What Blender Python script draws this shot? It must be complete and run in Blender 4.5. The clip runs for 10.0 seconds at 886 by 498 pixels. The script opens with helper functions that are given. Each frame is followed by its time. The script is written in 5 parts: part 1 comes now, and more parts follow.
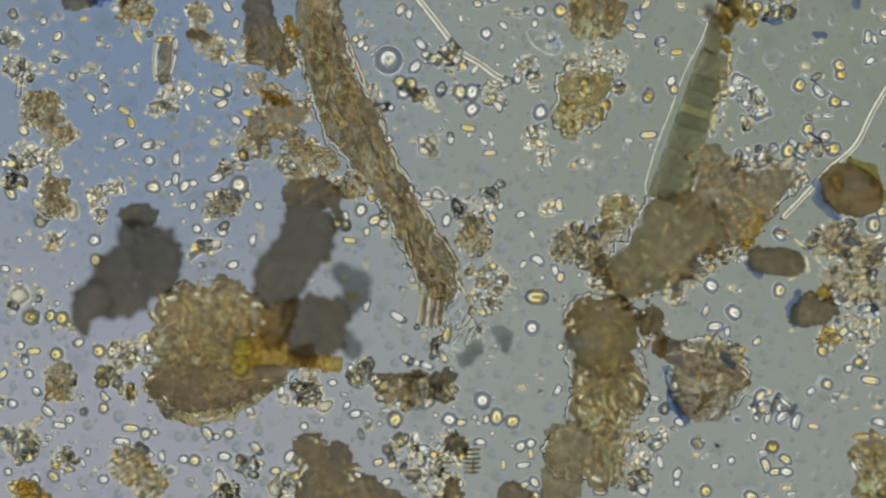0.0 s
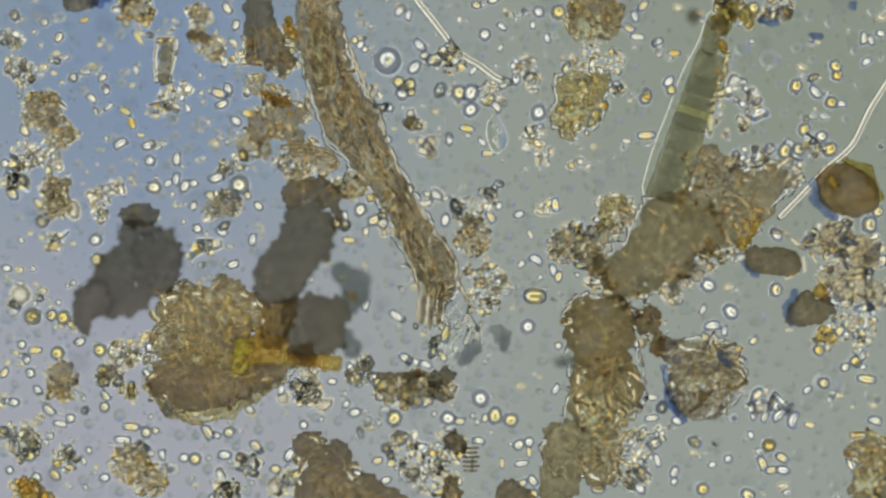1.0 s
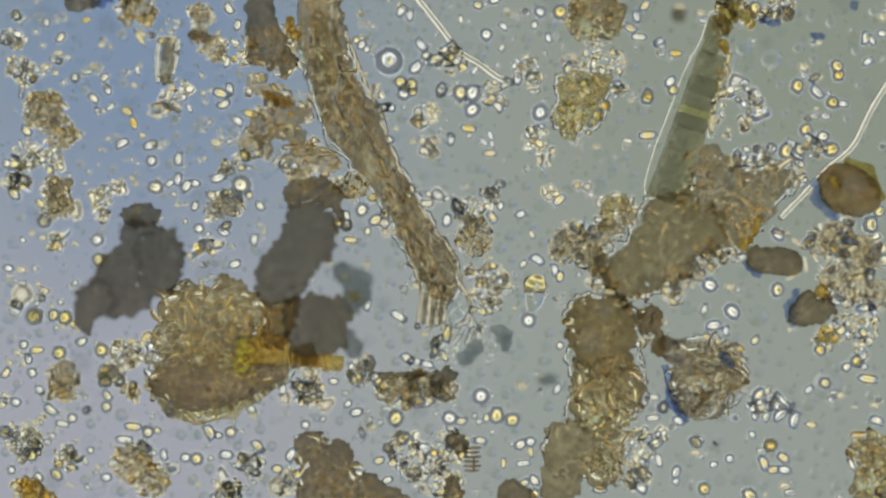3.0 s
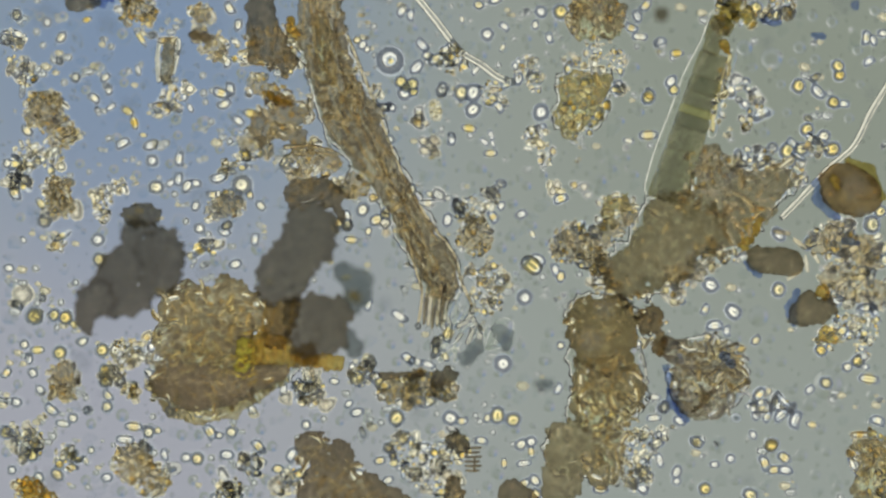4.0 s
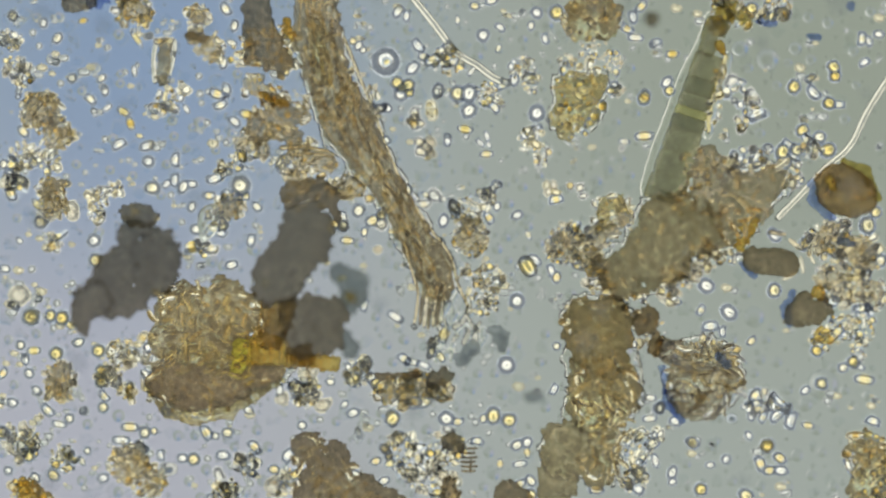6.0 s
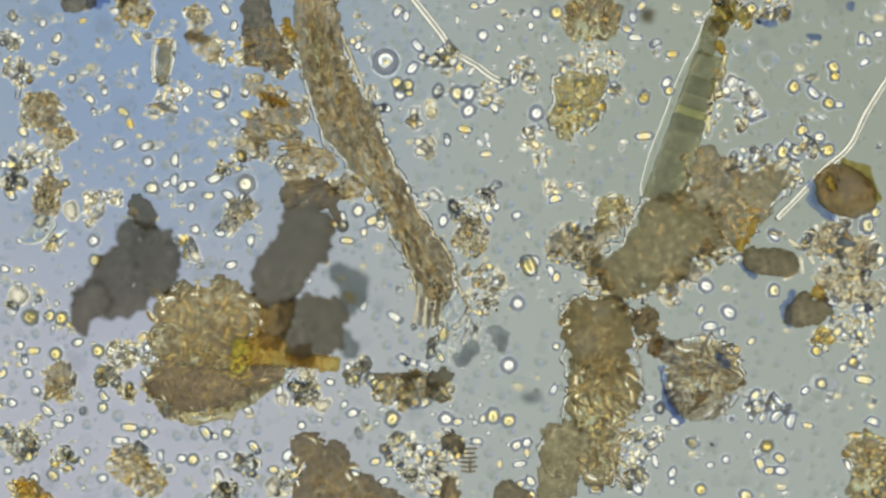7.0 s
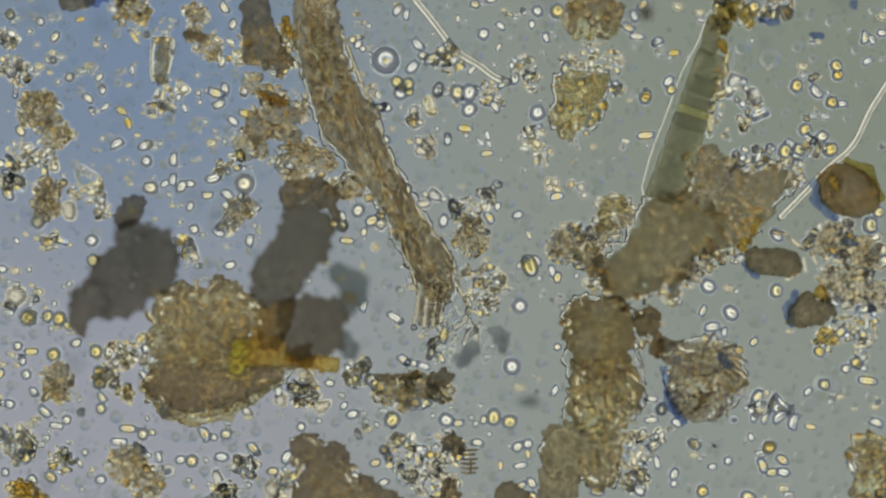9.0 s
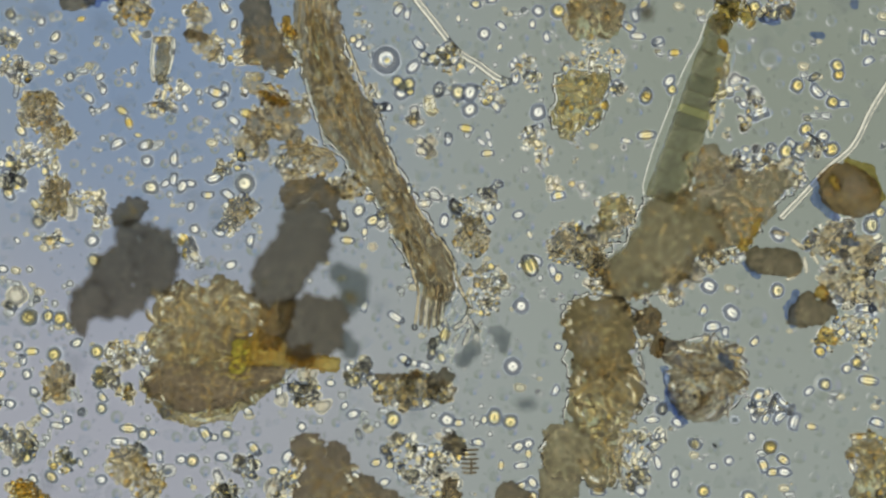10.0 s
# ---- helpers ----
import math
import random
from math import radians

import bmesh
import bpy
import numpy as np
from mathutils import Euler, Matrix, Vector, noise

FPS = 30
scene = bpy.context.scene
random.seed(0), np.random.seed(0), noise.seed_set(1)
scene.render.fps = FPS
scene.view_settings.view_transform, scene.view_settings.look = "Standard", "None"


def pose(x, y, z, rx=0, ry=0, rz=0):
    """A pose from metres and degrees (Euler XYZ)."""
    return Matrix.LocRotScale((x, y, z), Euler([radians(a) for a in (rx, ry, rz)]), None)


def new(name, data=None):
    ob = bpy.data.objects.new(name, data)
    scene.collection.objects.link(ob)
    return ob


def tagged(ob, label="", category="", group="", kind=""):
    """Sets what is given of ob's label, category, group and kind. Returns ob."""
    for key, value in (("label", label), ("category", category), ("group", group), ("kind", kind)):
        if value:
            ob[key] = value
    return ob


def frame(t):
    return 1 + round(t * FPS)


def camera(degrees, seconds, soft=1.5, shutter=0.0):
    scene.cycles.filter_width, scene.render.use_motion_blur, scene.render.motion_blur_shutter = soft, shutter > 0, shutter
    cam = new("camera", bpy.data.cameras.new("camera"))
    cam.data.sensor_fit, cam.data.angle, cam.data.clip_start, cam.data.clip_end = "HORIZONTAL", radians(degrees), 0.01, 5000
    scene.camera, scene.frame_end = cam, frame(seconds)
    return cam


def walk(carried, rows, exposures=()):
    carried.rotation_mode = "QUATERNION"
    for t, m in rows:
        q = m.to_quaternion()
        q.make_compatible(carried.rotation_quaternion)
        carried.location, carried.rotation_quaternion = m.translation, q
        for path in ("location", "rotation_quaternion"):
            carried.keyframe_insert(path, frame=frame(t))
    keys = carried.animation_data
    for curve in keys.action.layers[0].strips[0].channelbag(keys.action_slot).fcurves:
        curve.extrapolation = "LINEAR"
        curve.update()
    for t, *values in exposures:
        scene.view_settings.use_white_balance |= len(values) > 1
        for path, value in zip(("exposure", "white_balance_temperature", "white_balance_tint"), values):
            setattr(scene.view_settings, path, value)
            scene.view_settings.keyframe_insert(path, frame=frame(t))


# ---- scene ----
# A wet smear under a light microscope, built enlarged: 1 m here is about 0.2 mm on the slide.
# The slide's upper face is z = 0, the focal plane lies just above it, the camera looks straight down.
EYE_HEIGHT = 14.96
cam = camera(6.0, 10.0, soft=2.4)
cam.data.dof.use_dof, cam.data.dof.focus_distance, cam.data.dof.aperture_fstop = True, EYE_HEIGHT - 0.1, 0.75


def eye(dx, dy, scale):
    """The eye, shifted by the stage's wobble (millimetres) and raised or lowered by focusing."""
    return pose(-dx / 1000 / scale, dy / 1000 / scale, EYE_HEIGHT / scale)


walk(cam, [
    (0.0, eye(0.1, 0.5, 1.0068)), (0.5, eye(-3.8, 0.8, 1.0043)), (1.0, eye(-2.0, 0.0, 1.0005)),
    (1.5, eye(-1.7, 0.2, 1.0010)), (2.0, eye(-0.6, 0.2, 1.0003)), (2.5, eye(0.0, 0.0, 1.0)),
    (4.0, eye(2.1, -0.3, 1.0005)), (4.5, eye(-1.5, -0.1, 1.0008)), (5.0, eye(-4.4, 0.8, 1.0006)),
    (5.5, eye(-4.8, 0.9, 0.9995)), (7.0, eye(-5.7, 1.3, 1.0)), (7.5, eye(-3.2, 0.7, 1.0)),
    (8.0, eye(1.2, 0.5, 1.0032)), (8.5, eye(1.8, 0.2, 1.0068)), (9.0, eye(-5.0, 1.3, 1.0067)),
    (9.5, eye(-5.7, 1.3, 1.0067)), (10.0, eye(-3.8, 1.0, 1.0070))],
    [(0.0, 0.03), (0.5, 0.19), (1.0, 0.24), (4.0, 0.24), (4.5, 0.35), (5.5, 0.42), (7.0, 0.54), (7.5, 0.37), (8.0, 0.15), (8.5, 0.1), (9.0, 0.05), (9.5, 0.19), (10.0, 0.19)])

# ---- light ----
scene.view_settings.exposure = 0.0
world = bpy.data.worlds.new("dim_room")
scene.world = world
world.use_nodes = True
world.node_tree.nodes["Background"].inputs["Color"].default_value = (0.195, 0.205, 0.215, 1)
world.node_tree.nodes["Background"].inputs["Strength"].default_value = 1.0

LAMP_Z = -30.0
LAMP_SCALE = (EYE_HEIGHT - LAMP_Z) / EYE_HEIGHT


def at(px, py, z=0.0):
    """A place on the slide from millimetres right of and below its upper left corner."""
    return Vector(((px - 784) / 1000, (441 - py) / 1000, z))


# ---- nodes ----
class Nodes:
    def __init__(self, name):
        self.mat = bpy.data.materials.new(name)
        self.mat.use_nodes = True
        self.tree = self.mat.node_tree
        self.tree.nodes.clear()
        self.out = self.tree.nodes.new("ShaderNodeOutputMaterial")

    def add(self, kind, operation="", data_type="", interpolation_type=""):
        node = self.tree.nodes.new(kind)
        if operation:
            node.operation = operation
        if data_type:
            node.data_type = data_type
        if interpolation_type:
            node.interpolation_type = interpolation_type
        return node

    def link(self, a, b):
        self.tree.links.new(a, b)

    def ramp(self, fac, stops, mode="LINEAR"):
        node = self.add("ShaderNodeValToRGB")
        node.color_ramp.interpolation = mode
        els = node.color_ramp.elements
        while len(els) < len(stops):
            els.new(0.5)
        for e, (p, c) in zip(els, stops):
            e.position, e.color = p, (*c, 1)
        self.link(fac, node.inputs[0])
        return node.outputs[0]

    def mix(self, fac, a, b):
        node = self.add("ShaderNodeMix", data_type="RGBA")
        for socket, v in ((node.inputs[0], fac), (node.inputs[6], a), (node.inputs[7], b)):
            if isinstance(v, (int, float)):
                socket.default_value = v
            elif isinstance(v, tuple):
                socket.default_value = (*v, 1)
            else:
                self.link(v, socket)
        return node.outputs[2]

    def math(self, op, a, b=0.0):
        node = self.add("ShaderNodeMath", operation=op)
        for socket, v in ((node.inputs[0], a), (node.inputs[1], b)):
            if isinstance(v, (int, float)):
                socket.default_value = v
            else:
                self.link(v, socket)
        return node.outputs[0]

    def noise(self, coord, scale, detail=4.0, distortion=0.0, rough=0.55):
        node = self.add("ShaderNodeTexNoise")
        node.inputs["Scale"].default_value, node.inputs["Detail"].default_value = scale, detail
        node.inputs["Distortion"].default_value, node.inputs["Roughness"].default_value = distortion, rough
        self.link(coord, node.inputs["Vector"])
        return node.outputs["Fac"]


def lamp_material():
    """The lamp's diffuser: grey-green with bluish parts painted in, and an unseen bright ring added round the field."""
    n = Nodes("lamp_diffuser")
    coord = n.add("ShaderNodeTexCoord").outputs["Object"]

    def spot(px, py, inner, outer):
        d = n.add("ShaderNodeVectorMath", operation="DISTANCE")
        n.link(coord, d.inputs[0])
        d.inputs[1].default_value = at(px, py) * LAMP_SCALE
        m = n.add("ShaderNodeMapRange", interpolation_type="SMOOTHERSTEP")
        n.link(d.outputs["Value"], m.inputs[0])
        for i, v in enumerate((inner, outer, 1.0, 0.0)):
            m.inputs[i + 1].default_value = v
        return m.outputs[0]

    # The field's uneven blue, lilac and dimmer parts are painted into the glow.
    c = n.mix(spot(130, 760, 0.17, 2.92), FIELD_GREEN, FIELD_LILAC)
    c = n.mix(spot(1480, 60, 0.1, 2.9), c, FIELD_EDGE)
    c = n.mix(spot(250, 70, 0.0, 2.15), c, FIELD_BLUE)
    c = n.mix(n.math("MULTIPLY", n.math("SUBTRACT", n.noise(coord, 0.78, 3.0), 0.5), 0.25), c, (0.4, 0.42, 0.42))
    # Ring outside the view, added to brighten droplet cores by refraction.
    c = n.mix(spot(784, 441, 3.9, 6.6), RING_LIGHT, c)
    e = n.add("ShaderNodeEmission")
    n.link(c, e.inputs[0])
    n.link(e.outputs[0], n.out.inputs[0])
    return n.mat


FIELD_GREEN, FIELD_LILAC, FIELD_BLUE, FIELD_EDGE = (0.263, 0.288, 0.266), (0.318, 0.322, 0.37), (0.169, 0.234, 0.35), (0.222, 0.246, 0.203)
RING_LIGHT = (0.98, 0.96, 0.86)


# ---- materials ----
def glassy(name, ior, stops, rough=0.0, bump=0.0, rim=None):
    """Clear bodies; each one takes its own tint from the stops, and rim paints edge darkening and fringe on its outer
    part.
    """
    n = Nodes(name)
    g = n.add("ShaderNodeBsdfGlass")
    g.inputs["IOR"].default_value, g.inputs["Roughness"].default_value = ior, rough
    tint = n.ramp(n.add("ShaderNodeObjectInfo").outputs["Random"], stops)
    coord = n.add("ShaderNodeTexCoord").outputs["Object"]
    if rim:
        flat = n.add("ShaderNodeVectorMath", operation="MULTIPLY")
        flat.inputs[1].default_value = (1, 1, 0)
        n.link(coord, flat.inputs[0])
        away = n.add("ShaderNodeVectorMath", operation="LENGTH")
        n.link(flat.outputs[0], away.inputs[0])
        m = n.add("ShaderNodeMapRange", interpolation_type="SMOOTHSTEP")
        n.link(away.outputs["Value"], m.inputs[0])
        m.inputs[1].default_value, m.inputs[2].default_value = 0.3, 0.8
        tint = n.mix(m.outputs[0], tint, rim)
    n.link(tint, g.inputs["Color"])
    if bump:
        b = n.add("ShaderNodeBump")
        b.inputs["Strength"].default_value, b.inputs["Distance"].default_value = bump, 0.004
        n.link(n.noise(coord, 130.0, 3.0), b.inputs["Height"])
        n.link(b.outputs[0], g.inputs["Normal"])
    n.link(g.outputs[0], n.out.inputs[0])
    return n.mat


def matter(name, dark, mid, light, grain=0.012, refract=0.45, bump=0.8, ior=1.25, stretch=(1, 1, 1), contrast=0.18, blot=0.05, worm=0.0, worms=1.0, wide=0.035, depth=0.75):
    """Half-clear organic matter that filters the light; grain is the size of its flecks in metres, depth its density."""
    dark, mid, light = (tuple(v ** depth for v in c) for c in (dark, mid, light))
    n = Nodes(name)
    coord = n.add("ShaderNodeTexCoord").outputs["Object"]
    m = n.add("ShaderNodeMapping")
    m.inputs["Scale"].default_value = (stretch[0], stretch[1], 0.04)
    n.link(coord, m.inputs[0])
    fine = n.noise(m.outputs[0], 0.55 / grain, 5.0, 1.6, 0.6)
    broad = n.noise(m.outputs[0], 0.5 / blot, 3.0, 0.5)
    both = n.math("ADD", n.math("MULTIPLY", fine, 0.62), n.math("MULTIPLY", broad, 0.38))
    c = n.ramp(both, [(0.5 - contrast, dark), (0.5, mid), (0.5 + contrast, light)])
    if worm:
        far = n.math("ABSOLUTE", n.math("SUBTRACT", n.noise(m.outputs[0], 0.42 / worm, 1.0, 0.9), 0.5), 0.0)
        crest, mask, flank = (n.add("ShaderNodeMapRange", interpolation_type="SMOOTHSTEP") for _ in range(3))
        n.link(n.math("ABSOLUTE", n.math("SUBTRACT", far, wide + 0.03)), flank.inputs[0])
        n.link(far, crest.inputs[0])
        n.link(n.noise(m.outputs[0], 0.3 / worm, 2.0, 0.4), mask.inputs[0])
        for node, lo, hi, a, b in ((crest, 0.008, wide, 1.0, 0.0), (mask, 0.42, 0.52, 0.0, worms), (flank, 0.012, 0.04, 1.0, 0.0)):
            node.inputs[1].default_value, node.inputs[2].default_value, node.inputs[3].default_value, node.inputs[4].default_value = lo, hi, a, b
        c = n.mix(n.math("MULTIPLY", flank.outputs[0], mask.outputs[0]), c, tuple(v * 0.94 for v in dark))
        c = n.mix(n.math("MULTIPLY", crest.outputs[0], mask.outputs[0]), c, tuple(min(1.0, v * 1.04) for v in light))
    t = n.add("ShaderNodeBsdfTransparent")
    n.link(c, t.inputs[0])
    r = n.add("ShaderNodeBsdfRefraction")
    r.inputs["IOR"].default_value, r.inputs["Roughness"].default_value = ior, 0.03
    n.link(c, r.inputs["Color"])
    b = n.add("ShaderNodeBump")
    b.inputs["Strength"].default_value, b.inputs["Distance"].default_value = bump, grain * 1.6
    n.link(n.noise(m.outputs[0], 0.8 / grain, 3.0, 1.0), b.inputs["Height"])
    n.link(b.outputs[0], r.inputs["Normal"])
    d = n.add("ShaderNodeBsdfDiffuse")
    n.link(c, d.inputs[0])
    mix = n.add("ShaderNodeMixShader")
    mix.inputs[0].default_value = refract * 0.5
    n.link(t.outputs[0], mix.inputs[1])
    n.link(r.outputs[0], mix.inputs[2])
    last = n.add("ShaderNodeMixShader")
    last.inputs[0].default_value = 0.06
    n.link(mix.outputs[0], last.inputs[1])
    n.link(d.outputs[0], last.inputs[2])
    n.link(last.outputs[0], n.out.inputs[0])
    return n.mat


def plain(name, colour, rough=0.5):
    n = Nodes(name)
    p = n.add("ShaderNodeBsdfPrincipled")
    p.inputs["Roughness"].default_value = rough
    coord = n.add("ShaderNodeTexCoord").outputs["Object"]
    n.link(n.mix(n.noise(coord, 9.0), colour, tuple(v * 0.7 for v in colour)), p.inputs["Base Color"])
    n.link(p.outputs[0], n.out.inputs[0])
    return n.mat


# Bluish, darker edge colour painted in for the lens's colour fringing.
FRINGE_RIM = (0.81, 0.84, 0.89)
CLEAR = glassy("clear_droplet", 1.42, [(0.0, (0.98, 0.98, 0.98)), (0.5, (1.0, 0.99, 0.95)), (0.8, (1.0, 0.97, 0.85)), (1.0, (1.0, 0.92, 0.68))], rim=FRINGE_RIM)
TINY = glassy("tiny_droplet", 1.4, [(0.0, (0.9, 0.91, 0.91)), (1.0, (0.9, 0.91, 0.91))])
YOLK = glassy("yellow_droplet", 1.39, [(0.0, (1.0, 0.95, 0.76)), (0.6, (1.0, 0.92, 0.62)), (1.0, (1.0, 0.86, 0.46))], rim=FRINGE_RIM)
FAINT = glassy("faint_droplet", 1.1, [(0.0, (0.96, 0.965, 0.97)), (1.0, (0.965, 0.965, 0.96))])
DUST = glassy("fine_dust", 1.012, [(0.0, (0.94, 0.95, 0.95)), (1.0, (0.95, 0.95, 0.94))])
SMOKE = glassy("dark_speck", 1.15, [(0.0, (0.66, 0.69, 0.73)), (1.0, (0.72, 0.72, 0.72))])
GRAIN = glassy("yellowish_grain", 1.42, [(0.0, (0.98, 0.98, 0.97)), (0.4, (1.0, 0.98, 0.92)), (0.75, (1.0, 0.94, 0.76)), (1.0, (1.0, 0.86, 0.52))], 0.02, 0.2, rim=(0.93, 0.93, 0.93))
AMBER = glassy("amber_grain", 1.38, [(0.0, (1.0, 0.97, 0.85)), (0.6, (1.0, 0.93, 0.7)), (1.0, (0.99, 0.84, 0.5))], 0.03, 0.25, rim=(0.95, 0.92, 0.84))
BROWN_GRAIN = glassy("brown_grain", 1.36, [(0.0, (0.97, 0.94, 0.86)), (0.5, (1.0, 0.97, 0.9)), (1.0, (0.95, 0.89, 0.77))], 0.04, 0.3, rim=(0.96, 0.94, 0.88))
SPARK = glassy("bright_fleck", 1.38, [(0.0, (1.0, 0.99, 0.95)), (0.5, (1.0, 0.98, 0.9)), (1.0, (1.0, 0.95, 0.8))])
SHRED = glassy("pale_shred", 1.35, [(0.0, (1.0, 0.98, 0.9)), (0.5, (1.0, 0.95, 0.82)), (1.0, (0.93, 0.87, 0.74))], 0.02, 0.1)
GHOST = glassy("ghost_body", 1.055, [(0.0, (0.96, 0.97, 0.96)), (1.0, (0.97, 0.97, 0.95))], 0.0, 0.1)
THREAD = glassy("clear_thread", 1.42, [(0.0, (0.9, 0.895, 0.86)), (1.0, (0.89, 0.88, 0.84))], 0.02, 0.12)
SHEATH = glassy("soft_sheath", 1.045, [(0.0, (0.99, 0.99, 0.97)), (1.0, (0.99, 0.99, 0.96))], 0.12)
VEIL = glassy("pale_veil", 1.007, [(0.0, (0.97, 0.98, 0.985)), (1.0, (0.97, 0.975, 0.97))])
# For the added lens skirts that make halos round large bodies.
HALO = glassy("clear_film", 1.4, [(0.0, (0.98, 0.98, 0.97)), (1.0, (0.98, 0.98, 0.96))])
SLIDE = glassy("slide_glass", 1.45, [(0.0, (0.99, 1.0, 0.99)), (1.0, (0.99, 1.0, 0.99))])
STRAND = matter("strand_tissue", (0.52, 0.455, 0.35), (0.69, 0.62, 0.495), (0.96, 0.9, 0.75), 0.008, 0.35, 1.0, 1.3, (1.0, 0.35, 1.0), 0.16, worm=0.013, worms=0.8)
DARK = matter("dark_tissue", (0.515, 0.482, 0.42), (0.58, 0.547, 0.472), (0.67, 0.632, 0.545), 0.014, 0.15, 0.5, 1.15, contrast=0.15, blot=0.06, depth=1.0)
DARKBROWN = matter("dark_brown_tissue", (0.54, 0.485, 0.395), (0.63, 0.57, 0.465), (0.85, 0.77, 0.62), 0.009, 0.25, 0.8, contrast=0.14, worm=0.012, worms=0.5, depth=0.95)
GOLD = matter("golden_tissue", (0.54, 0.455, 0.3), (0.74, 0.64, 0.43), (1.0, 0.965, 0.77), 0.0105, 0.3, 0.8, 1.25, contrast=0.1, worm=0.014, depth=0.85)
UMBER = matter("umber_tissue", (0.53, 0.455, 0.345), (0.64, 0.56, 0.43), (0.9, 0.81, 0.62), 0.01, 0.25, 0.8, 1.25, contrast=0.2, worm=0.012, worms=0.6, depth=1.0)
HEAPED = matter("granular_matter", (0.76, 0.7, 0.58), (0.88, 0.82, 0.7), (1.0, 0.98, 0.9), 0.006, 0.3, 1.0, 1.3, contrast=0.11)
OLIVE = matter("olive_tissue", (0.63, 0.56, 0.42), (0.725, 0.65, 0.49), (0.96, 0.9, 0.72), 0.012, 0.25, 0.7, contrast=0.16, worm=0.014, worms=0.6, depth=0.78)
GREEN = matter("green_cell", (0.56, 0.54, 0.43), (0.65, 0.63, 0.49), (0.78, 0.76, 0.6), 0.009, 0.2, 0.5, 1.12, contrast=0.14)
GREENDARK = matter("green_band", (0.5, 0.49, 0.4), (0.58, 0.57, 0.44), (0.66, 0.65, 0.5), 0.01, 0.2, 0.5, 1.12, contrast=0.14)
BANDYEL = matter("yellow_band", (0.74, 0.71, 0.45), (0.84, 0.81, 0.52), (0.95, 0.92, 0.64), 0.01, 0.2, 0.5, 1.12)
YELLOW = matter("yellow_cell", (0.66, 0.58, 0.37), (0.89, 0.82, 0.57), (1.0, 0.98, 0.8), 0.011, 0.3, 0.9, contrast=0.14, worm=0.018)
LEMON = matter("lemon_cell", (0.7, 0.62, 0.22), (0.92, 0.84, 0.3), (1.0, 0.97, 0.55), 0.008, 0.3, contrast=0.13, depth=0.9)
ORANGE = matter("orange_cell", (0.62, 0.45, 0.17), (0.88, 0.69, 0.29), (1.0, 0.92, 0.54), 0.0075, 0.35, 0.9, contrast=0.12, depth=0.85)
RUST = matter("rust_cell", (0.48, 0.385, 0.26), (0.58, 0.465, 0.31), (0.86, 0.7, 0.42), 0.01, 0.25, 0.8, contrast=0.16, worm=0.013, worms=0.5)
CYST = matter("cyst_matter", (0.49, 0.43, 0.35), (0.68, 0.61, 0.49), (1.0, 0.98, 0.88), 0.009, 0.3, 0.8, 1.3, (0.7, 1.3, 1.0), contrast=0.12, worm=0.019, wide=0.05)
FLECKED = matter("flecked_tissue", (0.57, 0.49, 0.345), (0.68, 0.595, 0.425), (1.0, 0.95, 0.78), 0.01, 0.25, 0.8, 1.25, (1.1, 0.7, 1.0), 0.19, worm=0.02, wide=0.055)
OCHRE = matter("ochre_cell", (0.6, 0.53, 0.25), (0.75, 0.67, 0.33), (0.88, 0.81, 0.45), 0.012, 0.2, 0.5, contrast=0.18)
HAZE = matter("soft_haze", (0.9, 0.91, 0.92), (0.93, 0.94, 0.945), (0.97, 0.975, 0.975), 0.03, 0.05, 0.2, 1.05)
GREY = matter("grey_flake", (0.64, 0.67, 0.69), (0.74, 0.77, 0.78), (0.84, 0.87, 0.87), 0.016, 0.3, 0.5, 1.1)
# Blue tint for lens colour fringes drawn as thin lumps; also two flakes.
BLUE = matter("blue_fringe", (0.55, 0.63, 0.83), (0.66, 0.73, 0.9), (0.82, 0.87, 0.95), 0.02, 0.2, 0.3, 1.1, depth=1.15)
MARIGOLD = matter("marigold_grain", (0.86, 0.63, 0.25), (0.97, 0.78, 0.37), (1.0, 0.93, 0.6), 0.008, 0.2, contrast=0.13)
BARK = matter("bark_tissue", (0.55, 0.47, 0.33), (0.65, 0.565, 0.4), (0.92, 0.83, 0.61), 0.01, 0.25, 0.8, 1.25, contrast=0.19, worm=0.014, worms=0.6, depth=0.9)
TAUPE = matter("taupe_tissue", (0.6, 0.53, 0.41), (0.7, 0.625, 0.49), (0.94, 0.87, 0.7), 0.01, 0.25, 0.8, contrast=0.16, worm=0.012, worms=0.5, depth=0.62)
SLATE = matter("slate_tissue", (0.54, 0.57, 0.56), (0.62, 0.65, 0.64), (0.74, 0.76, 0.74), 0.014, 0.15, 0.4, 1.1, depth=1.0)
HOUSING = plain("black_metal", (0.03, 0.03, 0.032), 0.4)
LAMP = lamp_material()


# ---- shapes ----
def mesh_object(name, verts, faces, material, parent=None, smooth=True):
    me = bpy.data.meshes.new(name)
    me.from_pydata([tuple(v) for v in verts], [], [tuple(f) for f in faces])
    me.update()
    if smooth:
        me.polygons.foreach_set("use_smooth", [True] * len(me.polygons))
    me.materials.append(material)
    ob = new(name, me)
    ob.parent = parent
    return ob


def part(name, bm, material, parent, label=""):
    me = bpy.data.meshes.new(name)
    bm.to_mesh(me)
    bm.free()
    me.polygons.foreach_set("use_smooth", [True] * len(me.polygons))
    me.materials.append(material)
    ob = new(name, me)
    ob.parent = parent
    return tagged(ob, label)


def thing(name, label, category, px, py, z=0.0, group=""):
    ob = new(name)
    ob.empty_display_size = 0.02
    ob.location = at(px, py, z)
    return tagged(ob, label, category, group)


def base_of(parent):
    """Where a part's own space begins, for parts of things and parts of parts."""
    place = Vector()
    while parent:
        place, parent = place + parent.location, parent.parent
    return place


